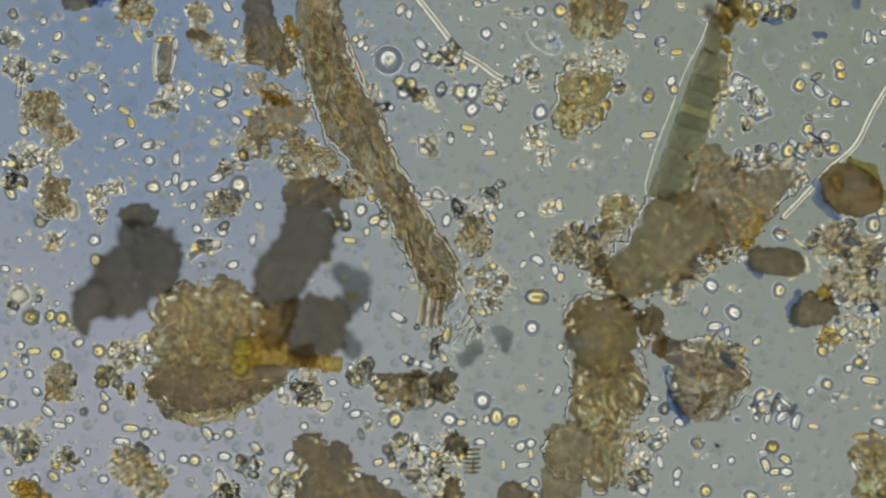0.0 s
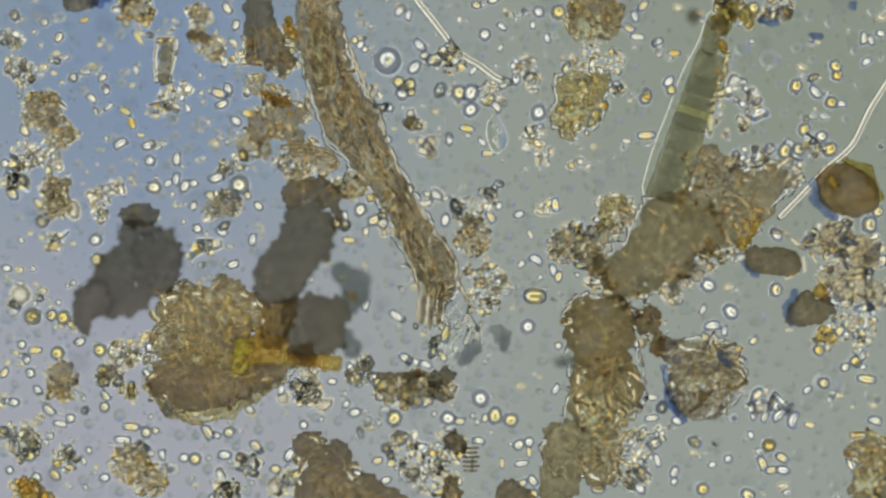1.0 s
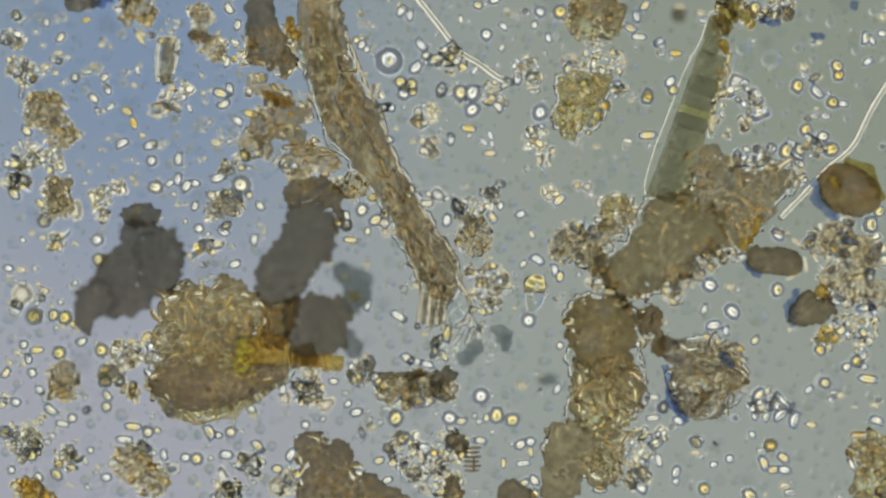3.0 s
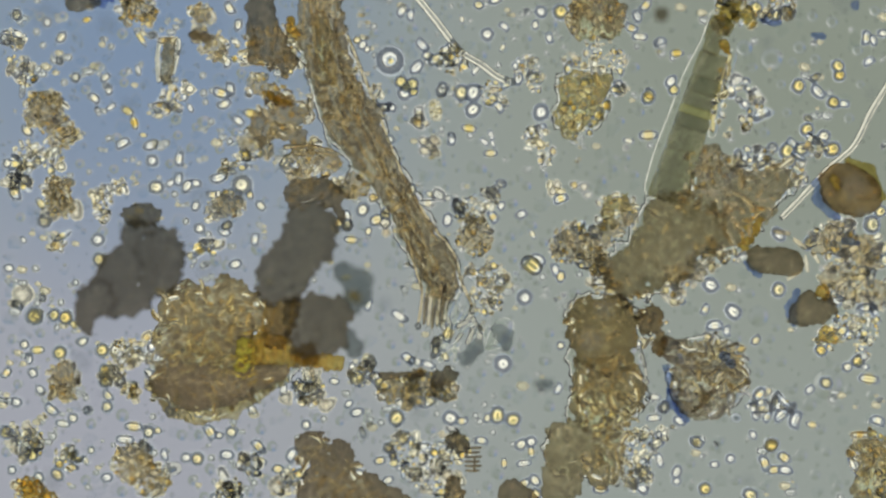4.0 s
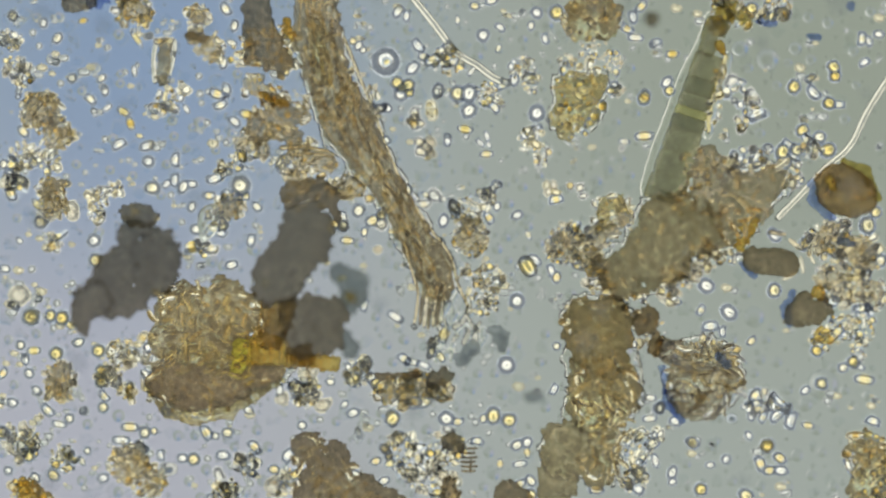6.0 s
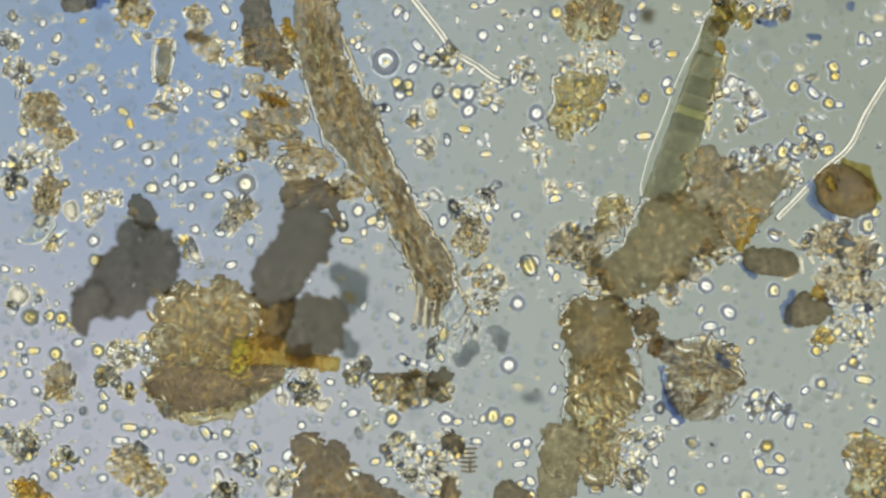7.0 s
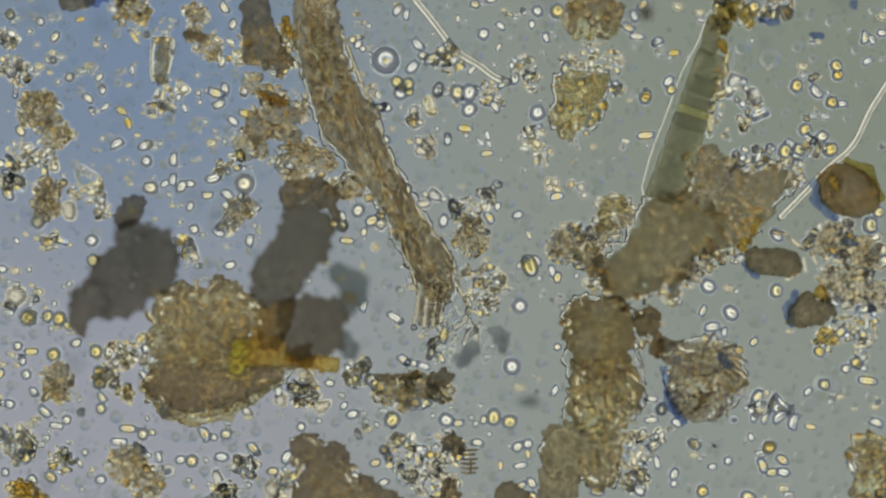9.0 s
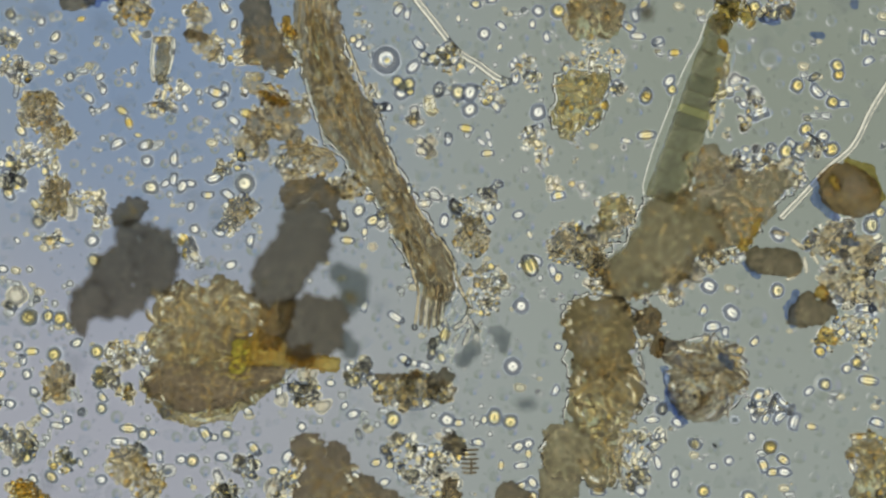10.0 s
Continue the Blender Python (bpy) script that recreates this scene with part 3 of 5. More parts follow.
def dark_lobes():
    a = thing("dark_clump", "dark grey-brown lumpy opaque clump of debris", "debris clump", 230, 480)
    tail, shoulder = [(182, 530, 34, 172, 548, 26), (165, 560, 16, 166, 580, 8)], [(296, 446, 42), (296, 484, 36)]
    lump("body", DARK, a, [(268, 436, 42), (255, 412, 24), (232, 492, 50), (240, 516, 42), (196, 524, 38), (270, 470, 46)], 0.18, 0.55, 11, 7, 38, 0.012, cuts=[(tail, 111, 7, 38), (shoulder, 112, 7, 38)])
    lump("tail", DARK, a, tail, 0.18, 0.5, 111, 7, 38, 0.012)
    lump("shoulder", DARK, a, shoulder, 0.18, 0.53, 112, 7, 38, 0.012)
    b = thing("golden_ball", "round golden-brown granular clump of plant tissue", "plant tissue", 365, 620)
    upper, amber, lemon = [(350, 570, 70), (330, 545, 45), (400, 525, 34), (315, 600, 44), (395, 600, 50), (432, 556, 42)], [(455, 622, 25, 496, 620, 24), (515, 640, 9), (468, 602, 18)], [(434, 612, 16, 427, 648, 14)]
    crown = lump("upper_body", GOLD, b, upper, 0.0, 0.13, 14, 6, 40, 0.01, cuts=[(amber, 18, 4, 20), (lemon, 17, 3, 20)])
    belly = lump("lower_body", UMBER, b, [(345, 672, 56), (395, 680, 44), (302, 672, 36), (460, 655, 36), (430, 668, 36), (380, 635, 40), (500, 640, 26), (545, 625, 20)], 0.0, 0.1, 15, 5, 40, 0.01, cuts=[(upper, 14, 6, 40), (amber, 18, 4, 20), (lemon, 17, 3, 20)])
    lump("rim", YELLOW, b, [(270, 686, 10, 305, 725, 11), (305, 725, 11, 352, 740, 10), (352, 740, 10, 410, 728, 11), (410, 726, 12, 450, 702, 9), (450, 702, 8, 505, 672, 7)], 0.0, 0.03, 16, 3, 20, 0.004, cuts=[([(345, 672, 56), (395, 680, 44), (302, 672, 36), (460, 655, 36), (430, 668, 36), (500, 640, 26)], 15, 5, 40)])
    lump("lemon_patch", LEMON, b, lemon, 0.02, 0.12, 17, 3, 20, 0.004, label="bright lemon-yellow cell")
    lump("amber_patch", ORANGE, b, amber, 0.02, 0.12, 18, 4, 20, 0.005, label="amber striped cell wall", cuts=[(lemon, 17, 3, 20)])
    granules(crown, [(350, 570, 75), (395, 610, 55), (440, 560, 40)], 70, (4, 6.5), (SPARK, SPARK, SHRED), 19, 0.142, gap=13, shapes=PEBBLES[:2] + SHARDS)
    granules(belly, [(345, 680, 56), (420, 670, 40), (460, 655, 24), (300, 650, 26)], 46, (2.5, 5), (SPARK, SPARK, SHRED), 420, 0.098, gap=13, shapes=SHARDS)
    granules(b, [(280, 630, 16, 400, 640, 16)], 24, (3, 6), (SPARK, GRAIN), 421, 0.11, gap=9, shapes=PEBBLES[:2] + SHARDS)
    granules(b, [(300, 725, 10, 350, 740, 8), (380, 735, 8)], 12, (4, 7), (SPARK, GRAIN), 20, 0.03, gap=8)
    halo_round(b, [(345, 672, 56), (395, 680, 44), (302, 672, 36), (460, 655, 36), (500, 640, 26)], 15, 5, 40)
    for x in (448, 461, 474, 486, 503, 516):
        tube("cell_wall", SPARK, b, [(x - 3, 598, 124), (x + 2, 620, 130), (x, 642, 124)], 3.2, steps=4, sides=6)
    granules(b, [(270, 600, 12, 268, 680, 12), (275, 700, 10, 330, 740, 8)], 26, (4, 8), (GRAIN, CLEAR, AMBER), 219, 0.02)
    c = thing("dark_clump", "dark brown clump with a smoky opaque middle", "debris clump", 530, 440)
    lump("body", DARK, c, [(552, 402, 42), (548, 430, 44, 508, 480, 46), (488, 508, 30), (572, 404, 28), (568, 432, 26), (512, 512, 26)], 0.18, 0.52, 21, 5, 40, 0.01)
    lump("upper_body", DARKBROWN, c, [(535, 345, 28, 550, 372, 36), (518, 350, 14), (570, 322, 14, 592, 350, 12), (592, 350, 12, 598, 390, 9)], 0.03, 0.2, 22, 6, 30, 0.008, cuts=[([(552, 402, 42), (548, 430, 44, 508, 480, 46), (488, 508, 30), (572, 404, 28), (568, 432, 26), (512, 512, 26)], 21, 5, 40)])
    lump("lower_body", BARK, c, [(488, 535, 28, 490, 590, 26), (508, 560, 18), (510, 535, 20)], 0.13, 0.24, 23, 5, 26, 0.008, cuts=[([(395, 600, 50), (432, 556, 42)], 14, 6, 40), ([(552, 402, 42), (548, 430, 44, 508, 480, 46), (488, 508, 30), (572, 404, 28), (568, 432, 26), (512, 512, 26)], 21, 5, 40)])
    for k in range(7):
        x = 470 + k * 8
        tube("streak", SHRED if k % 2 else AMBER, c, [(x + 6, 525 + k % 3 * 8, 245), (x + 1, 555, 250), (x - 3, 590 - k % 3 * 6, 245)], 2.2, steps=4, sides=6)
    granules(c, [(545, 345, 32)], 18, (3, 6), (GRAIN, BROWN_GRAIN), 221, 0.17)
    d = thing("dark_clump", "smoky grey-brown clump with two pale gaps", "debris clump", 590, 560)
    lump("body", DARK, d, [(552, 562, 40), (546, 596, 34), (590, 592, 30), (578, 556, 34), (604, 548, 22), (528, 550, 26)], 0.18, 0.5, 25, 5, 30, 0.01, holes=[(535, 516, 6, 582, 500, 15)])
    lump("upper_arm", SLATE, d, [(608, 478, 14, 640, 490, 18), (648, 508, 15, 640, 522, 16), (636, 526, 14, 618, 542, 14), (626, 508, 17)], 0.3, 0.6, 125, 5, 30, 0.01, cuts=[([(552, 562, 40), (546, 596, 34), (590, 592, 30), (578, 556, 34), (604, 548, 22), (528, 550, 26)], 25, 5, 30)])
    lump("lower_arm", SLATE, d, [(618, 596, 18, 632, 614, 15)], 0.3, 0.55, 126, 5, 24, 0.01, cuts=[([(552, 562, 40), (546, 596, 34), (590, 592, 30), (578, 556, 34), (604, 548, 22), (528, 550, 26)], 25, 5, 30)])
    lump("rust_spot", MARIGOLD, d, [(628, 519, 8, 636, 525, 7)], 0.6, 0.64, 127, 2, 14, 0.003)
    lump("amber_foot", ORANGE, d, [(540, 636, 12, 595, 642, 14), (520, 632, 10)], 0.0, 0.08, 26, 4, 20, 0.005)
    for x in (508, 528, 548, 571):
        tube("cell_wall", SPARK, d, [(x - 2, 622, 84), (x + 3, 640, 88), (x + 1, 652, 84)], 2.8, steps=4, sides=6)
    e = thing("dark_clump", "brown-grey clump at the edge of the smear", "debris clump", 600, 840)
    lump("body", DARKBROWN, e, [(550, 790, 30), (590, 835, 44), (640, 875, 44), (560, 870, 36), (700, 890, 28), (605, 790, 14)], 0.0, 0.2, 27, 7, 36, 0.01)
    granules(e, [(560, 800, 30), (600, 850, 44), (650, 880, 30)], 40, (3.5, 6.5), (SPARK, SPARK, SHRED), 329, 0.19, gap=14, shapes=PEBBLES[:2] + SHARDS)
    granules(e, [(570, 800, 26), (600, 860, 50)], 34, (3, 6), (BROWN_GRAIN, AMBER, GRAIN), 29, 0.17)


def green_filament():
    ob = thing("algal_filament", "olive-green banded algal filament in a clear sheath", "alga", 1215, 220)
    a, b = Vector((1273, 58)), Vector((1178, 352))
    stops = [(0.13, 0.28, GREEN), (0.28, 0.37, GREENDARK), (0.37, 0.455, GREEN), (0.455, 0.505, BANDYEL), (0.505, 0.58, GREENDARK), (0.58, 0.72, GREEN), (0.72, 0.86, GREEN), (0.86, 1.02, GREEN)]
    for k, (s, e, m) in enumerate(stops):
        p, q = a.lerp(b, s), a.lerp(b, e)
        w0, w1 = 24 + 12 * s, 24 + 12 * e
        verts, faces, sides = [], [], 20
        way = (b - a).normalized()
        nrm = Vector((-way.y, way.x))
        for t, inset in ((0.0, 0.9), (0.06, 1.0), (0.5, 1.02), (0.94, 1.0), (1.0, 0.9)):
            c, w = p.lerp(q, t), (w0 + (w1 - w0) * t) * inset
            for i in range(sides):
                an = 2 * math.pi * i / sides
                pos = at(c.x + nrm.x * w * math.cos(an), c.y + nrm.y * w * math.cos(an), 0.04 + 0.036 * math.sin(an)) - ob.location
                verts.append(pos)
        for r in range(4):
            for i in range(sides):
                faces.append((r * sides + i, r * sides + (i + 1) % sides, (r + 1) * sides + (i + 1) % sides, (r + 1) * sides + i))
        faces += [tuple(reversed(range(sides))), tuple(range(4 * sides, 5 * sides))]
        mesh_object("cell", verts, faces, m, ob)
    tube("sheath", SHEATH, ob, [(1264, 20, 20), (1247, 75, 20), (1216, 135, 20), (1190, 205, 20), (1163, 275, 20), (1144, 345, 20)], 11, steps=4)
    tube("sheath", SHEATH, ob, [(1296, 90, 20), (1283, 140, 20), (1266, 190, 20), (1256, 245, 20)], 9, steps=4)
    granules(ob, [(1276, 130, 8, 1262, 230, 10), (1230, 290, 26)], 26, (4, 7), (SPARK, AMBER, GRAIN), 230, 0.06, gap=9)
    lump("top_matter", GREEN, ob, [(1262, 45, 15, 1257, 86, 15), (1284, 50, 12)], 0.0, 0.06, 130, 4, 18, 0.006)
    lump("orange_body", ORANGE, ob, [(1276, 80, 9, 1281, 92, 7)], 0.06, 0.09, 30, 2, 12, 0.002)
    tube("amber_edge", AMBER, ob, [(1290, 95, 40), (1280, 130, 40), (1268, 160, 36), (1260, 200, 30), (1258, 236, 28)], 4.0, steps=4)


def olive_mass():
    ob = thing("olive_clump", "olive-brown mass of decaying plant tissue", "plant tissue", 1200, 420)
    lower, side = [(1108, 482, 44), (1168, 458, 50), (1188, 412, 48), (1236, 408, 42), (1140, 440, 36), (1162, 384, 34), (1198, 366, 30)], [(1322, 410, 14, 1310, 436, 10), (1335, 392, 8)]
    middle = [(1245, 385, 46), (1292, 398, 40), (1258, 284, 25, 1252, 350, 36), (1205, 372, 24)]
    lump("lower_body", OLIVE, ob, lower, 0.12, 0.36, 32, 8, 46, 0.01)
    lump("middle_body", TAUPE, ob, middle, 0.0, 0.15, 232, 8, 40, 0.01, cuts=[(lower, 32, 8, 46), (side, 35, 4, 20)])
    lump("right_body", TAUPE, ob, [(1332, 345, 42), (1375, 318, 26), (1302, 330, 26), (1340, 375, 24)], 0.02, 0.17, 332, 7, 36, 0.01, cuts=[(middle, 232, 8, 40), (side, 35, 4, 20), (lower, 32, 8, 46)])
    halo_round(ob, [(1175, 405, 56), (1245, 390, 52), (1110, 480, 46), (1170, 470, 44), (1295, 395, 42), (1330, 345, 44), (1375, 318, 28)], 32, 8, 46)
    granules(ob, [(1215, 355, 26), (1262, 300, 26), (1235, 330, 22)], 30, (4, 7), (SPARK, AMBER, GRAIN), 436, 0.15, gap=12)
    granules(ob, [(1335, 340, 40), (1375, 315, 22), (1290, 380, 40)], 34, (4, 7), (SPARK, SPARK, SHRED), 437, 0.17, gap=14, shapes=PEBBLES[:2] + SHARDS)
    lump("amber_side", ORANGE, ob, [(1322, 410, 14, 1310, 436, 10), (1335, 392, 8)], 0.1, 0.15, 35, 4, 20, 0.005)
    granules(ob, [(1250, 380, 66), (1340, 335, 44), (1170, 430, 66), (1120, 480, 40)], 18, (3, 6), (SPARK, SPARK), 36, 0.145, gap=15, shapes=PEBBLES + SHARDS[:2])
    granules(ob, [(1205, 490, 26), (1250, 455, 30), (1070, 505, 22), (1190, 520, 18), (1060, 490, 20)], 60, (5, 9), (GRAIN, BROWN_GRAIN, AMBER), 37, 0.02)
    granules(ob, [(1350, 280, 20), (1400, 292, 18), (1310, 292, 18), (1440, 262, 18), (1410, 320, 14)], 40, (5, 9), (GRAIN, CLEAR, AMBER), 38, 0.02)
    h = thing("brown_clump", "tall golden-brown mass of plant debris with pale shreds", "plant tissue", 1060, 700)
    upper, middle = [(1040, 560, 36), (1085, 555, 34), (1028, 590, 28), (1095, 590, 34), (1067, 620, 50)], [(1067, 660, 58), (1085, 690, 52), (1057, 715, 50)]
    lump("upper_body", BARK, h, upper, 0.0, 0.13, 39, 6, 36, 0.01)
    trunk = lump("middle_body", FLECKED, h, middle, 0.0, 0.12, 139, 6, 36, 0.01, cuts=[(upper, 39, 6, 36)])
    lump("lower_body", OLIVE, h, [(1005, 800, 42), (990, 850, 40), (1020, 770, 24), (985, 770, 22)], 0.0, 0.15, 41, 6, 36, 0.009, cuts=[(middle, 139, 6, 36)])
    lump("foot", FLECKED, h, [(1068, 800, 30), (1062, 840, 28), (1070, 765, 26)], 0.0, 0.1, 42, 5, 30, 0.009, cuts=[(middle, 139, 6, 36), ([(1005, 800, 42), (990, 850, 40), (1020, 770, 24), (985, 770, 22)], 41, 6, 36)])
    lump("side_lump", UMBER, h, [(1150, 572, 22), (1165, 612, 16), (1140, 560, 18)], 0.0, 0.08, 43, 7, 30, 0.008)
    rng = random.Random(44)
    for x, y in scatter([(1070, 680, 58), (1075, 730, 50), (1070, 810, 36)], 26, 18, rng):
        a, l = rng.uniform(0.5, 2.4), rng.uniform(5, 13)
        bend = rng.uniform(-7, 7)
        tube("shred", rng.choice((SHRED, SPARK)), trunk, [(x - l * math.cos(a), y - l * math.sin(a), 136), (x + bend, y, 140), (x + l * math.cos(a), y + l * math.sin(a), 136)], rng.uniform(2.4, 5), steps=4, sides=6)
    granules(h, [(1050, 560, 50)], 22, (4, 7), (SPARK, SPARK), 145, 0.135, gap=15)
    granules(h, [(1070, 690, 58), (1078, 735, 46), (1066, 810, 36)], 80, (4.5, 7.5), (SPARK, SPARK, SHRED), 45, 0.13, gap=14, shapes=PEBBLES[:2] + SHARDS)
    granules(h, [(1145, 585, 34), (1130, 540, 24), (1170, 610, 20)], 36, (4, 8), (GRAIN, CLEAR, AMBER), 245, 0.05)
    halo_round(h, [(1040, 560, 36), (1090, 570, 38), (1067, 640, 60), (1085, 690, 54), (1057, 715, 50), (1010, 800, 44), (1068, 820, 32)], 39, 7, 36)
    # Clear tube added for the halo along the right side.
    tube("clear_edge", THREAD, h, [(1132, 620, 18), (1140, 660, 18), (1136, 700, 18), (1112, 745, 18), (1102, 800, 18), (1098, 850, 18)], 3, steps=4)


def round_bodies():
    ball = thing("granular_cyst", "round cyst packed with brown and clear granules", "cyst", 1250, 665)
    wall = lump("wall", CYST, ball, [(1250, 665, 62), (1240, 690, 54), (1180, 612, 18, 1200, 625, 24)], 0.0, 0.09, 46, 3, 40, 0.008)
    granules(wall, [(1250, 665, 66)], 52, (4.5, 8), (GRAIN, SPARK, SPARK), 47, 0.09, gap=13, shapes=PEBBLES[:2] + SHARDS)
    granules(ball, [(1245, 600, 8, 1300, 620, 8), (1300, 620, 8, 1314, 690, 8)], 16, (4, 8), (GRAIN, AMBER), 447, 0.03)
    rng = random.Random(247)
    for x, y in scatter([(1250, 665, 60)], 24, 16, rng):
        a, l = rng.uniform(-0.9, 0.9), rng.uniform(7, 19)
        tube("fold", rng.choice((DARKBROWN, SHRED, SPARK, SHRED)), wall, [(x - l * math.cos(a), y - l * math.sin(a), 92), (x + rng.uniform(-7, 7), y + rng.uniform(-5, 5), 99), (x + l * math.cos(a), y + l * math.sin(a), 92)], rng.uniform(2, 4.5), steps=4, sides=6)
    # Thin blue lump put in as the colour fringe along the cyst.
    lump("fringe_edge", BLUE, ball, [(1177, 650, 6, 1188, 710, 7), (1188, 710, 7, 1212, 742, 7)], 0.0, 0.03, 348, 2, 16, 0.003)
    lump("grey_patch", BLUE, ball, [(1276, 630, 9, 1290, 644, 8)], 0.09, 0.11, 347, 2, 16, 0.003)
    halo_round(ball, [(1250, 665, 66)], 46, 3, 40)
    k = thing("rust_ball", "dark rust-brown round spore with a yellow rim", "spore", 1500, 335)
    spore = lump("body", RUST, k, [(1492, 335, 44), (1514, 346, 34), (1480, 324, 32), (1524, 350, 30)], 0.0, 0.1, 48, 3, 40, 0.008, cuts=[([(1470, 318, 9, 1478, 332, 7)], 348, 3, 14)])
    granules(spore, [(1480, 330, 26), (1520, 345, 24)], 9, (4, 7), (AMBER, SPARK), 248, 0.09)
    lump("orange_patch", ORANGE, k, [(1470, 318, 9, 1478, 332, 7)], 0.02, 0.1, 348, 3, 14, 0.003)
    # Yellow rim and blue crescent draw the lens's colour fringes as lumps.
    lump("rim", OCHRE, k, [(1496, 285, 6, 1536, 302, 8), (1536, 302, 8, 1558, 350, 8)], 0.0, 0.03, 49, 2, 20, 0.003)
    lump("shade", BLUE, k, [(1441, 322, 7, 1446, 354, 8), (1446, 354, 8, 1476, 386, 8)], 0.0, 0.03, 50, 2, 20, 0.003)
    l = thing("dark_spore", "dark brown oval spore", "spore", 1365, 463)
    lump("body", DARKBROWN, l, [(1337, 459, 23, 1393, 465, 25)], 0.0, 0.14, 51, 3, 30, 0.006)
    # Blue crescent added as the spore's optical fringe, not tissue.
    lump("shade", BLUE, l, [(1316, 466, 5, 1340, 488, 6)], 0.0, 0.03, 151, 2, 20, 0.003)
    m = thing("rust_lump", "dark brown lump with orange grains", "spore", 1432, 545)
    lump("body", DARKBROWN, m, [(1430, 545, 30), (1408, 558, 18), (1455, 545, 20)], 0.0, 0.11, 52, 4, 30, 0.006, holes=[(1450, 516, 11)])
    lump("orange_grain", MARIGOLD, m, [(1450, 517, 13, 1455, 526, 8)], 0.04, 0.1, 53, 3, 16, 0.004)
    lump("orange_grain", MARIGOLD, m, [(1460, 592, 16, 1470, 600, 10)], 0.0, 0.04, 253, 3, 16, 0.004)
    # Bluish fringe left of the lump, modelled as a thin body.
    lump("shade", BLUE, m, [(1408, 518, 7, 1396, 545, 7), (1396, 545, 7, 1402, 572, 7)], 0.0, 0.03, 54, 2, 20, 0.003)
    o = thing("plant_cell", "yellow ragged plant cell with a crumpled wall", "plant cell", 1028, 185)
    cell = lump("body", YELLOW, o, [(1010, 150, 22, 1060, 148, 20), (1000, 205, 22, 1040, 200, 24), (1005, 235, 14), (1030, 175, 36)], 0.0, 0.05, 55, 4, 28, 0.008)
    halo_round(o, [(1010, 150, 22, 1060, 148, 20), (1000, 205, 22, 1040, 200, 24), (1030, 175, 36)], 55, 4, 28)
    rng = random.Random(56)
    for x, y in scatter([(1030, 170, 42), (1020, 215, 28)], 10, 20, rng):
        a, l = rng.uniform(0, 3.1), rng.uniform(7, 16)
        tube("fold", rng.choice((BROWN_GRAIN, SHRED)), cell, [(x - l * math.cos(a), y - l * math.sin(a), 47), (x + rng.uniform(-7, 7), y, 52), (x + l * math.cos(a), y + l * math.sin(a), 47)], rng.uniform(2, 4), steps=4, sides=6)
    granules(o, [(1030, 150, 40), (1015, 215, 34), (1060, 190, 16)], 44, (4, 8), (SPARK, YOLK, SPARK), 256, 0.05, gap=11)
    p = thing("brown_clump", "amber-brown granular block of tissue", "plant tissue", 1052, 30)
    lump("body", FLECKED, p, [(1030, 20, 28, 1075, 25, 30), (1030, 50, 24, 1075, 50, 22)], 0.0, 0.07, 57, 4, 24, 0.008)
    granules(p, [(1050, 35, 50)], 70, (3, 6), (SPARK, GRAIN, AMBER, BROWN_GRAIN), 58, 0.05)
    q = thing("amber_clump", "amber granular clump at the edge of the smear", "plant tissue", 1545, 820)
    lump("body", FLECKED, q, [(1535, 795, 34), (1560, 850, 44), (1535, 870, 30)], 0.0, 0.08, 59, 6, 30, 0.008)
    granules(q, [(1535, 800, 42), (1555, 855, 44)], 60, (4, 8), (SPARK, YOLK, AMBER, AMBER), 60, 0.07)


brown_strand()
dark_lobes()
green_filament()
olive_mass()
round_bodies()

# ---- heaps of granules ----
BR, AM, CL, MX = (BROWN_GRAIN, GRAIN, AMBER, SPARK), (AMBER, YOLK, GRAIN), (SPARK, GRAIN, CLEAR), (GRAIN, BROWN_GRAIN, YOLK, SPARK, CLEAR)


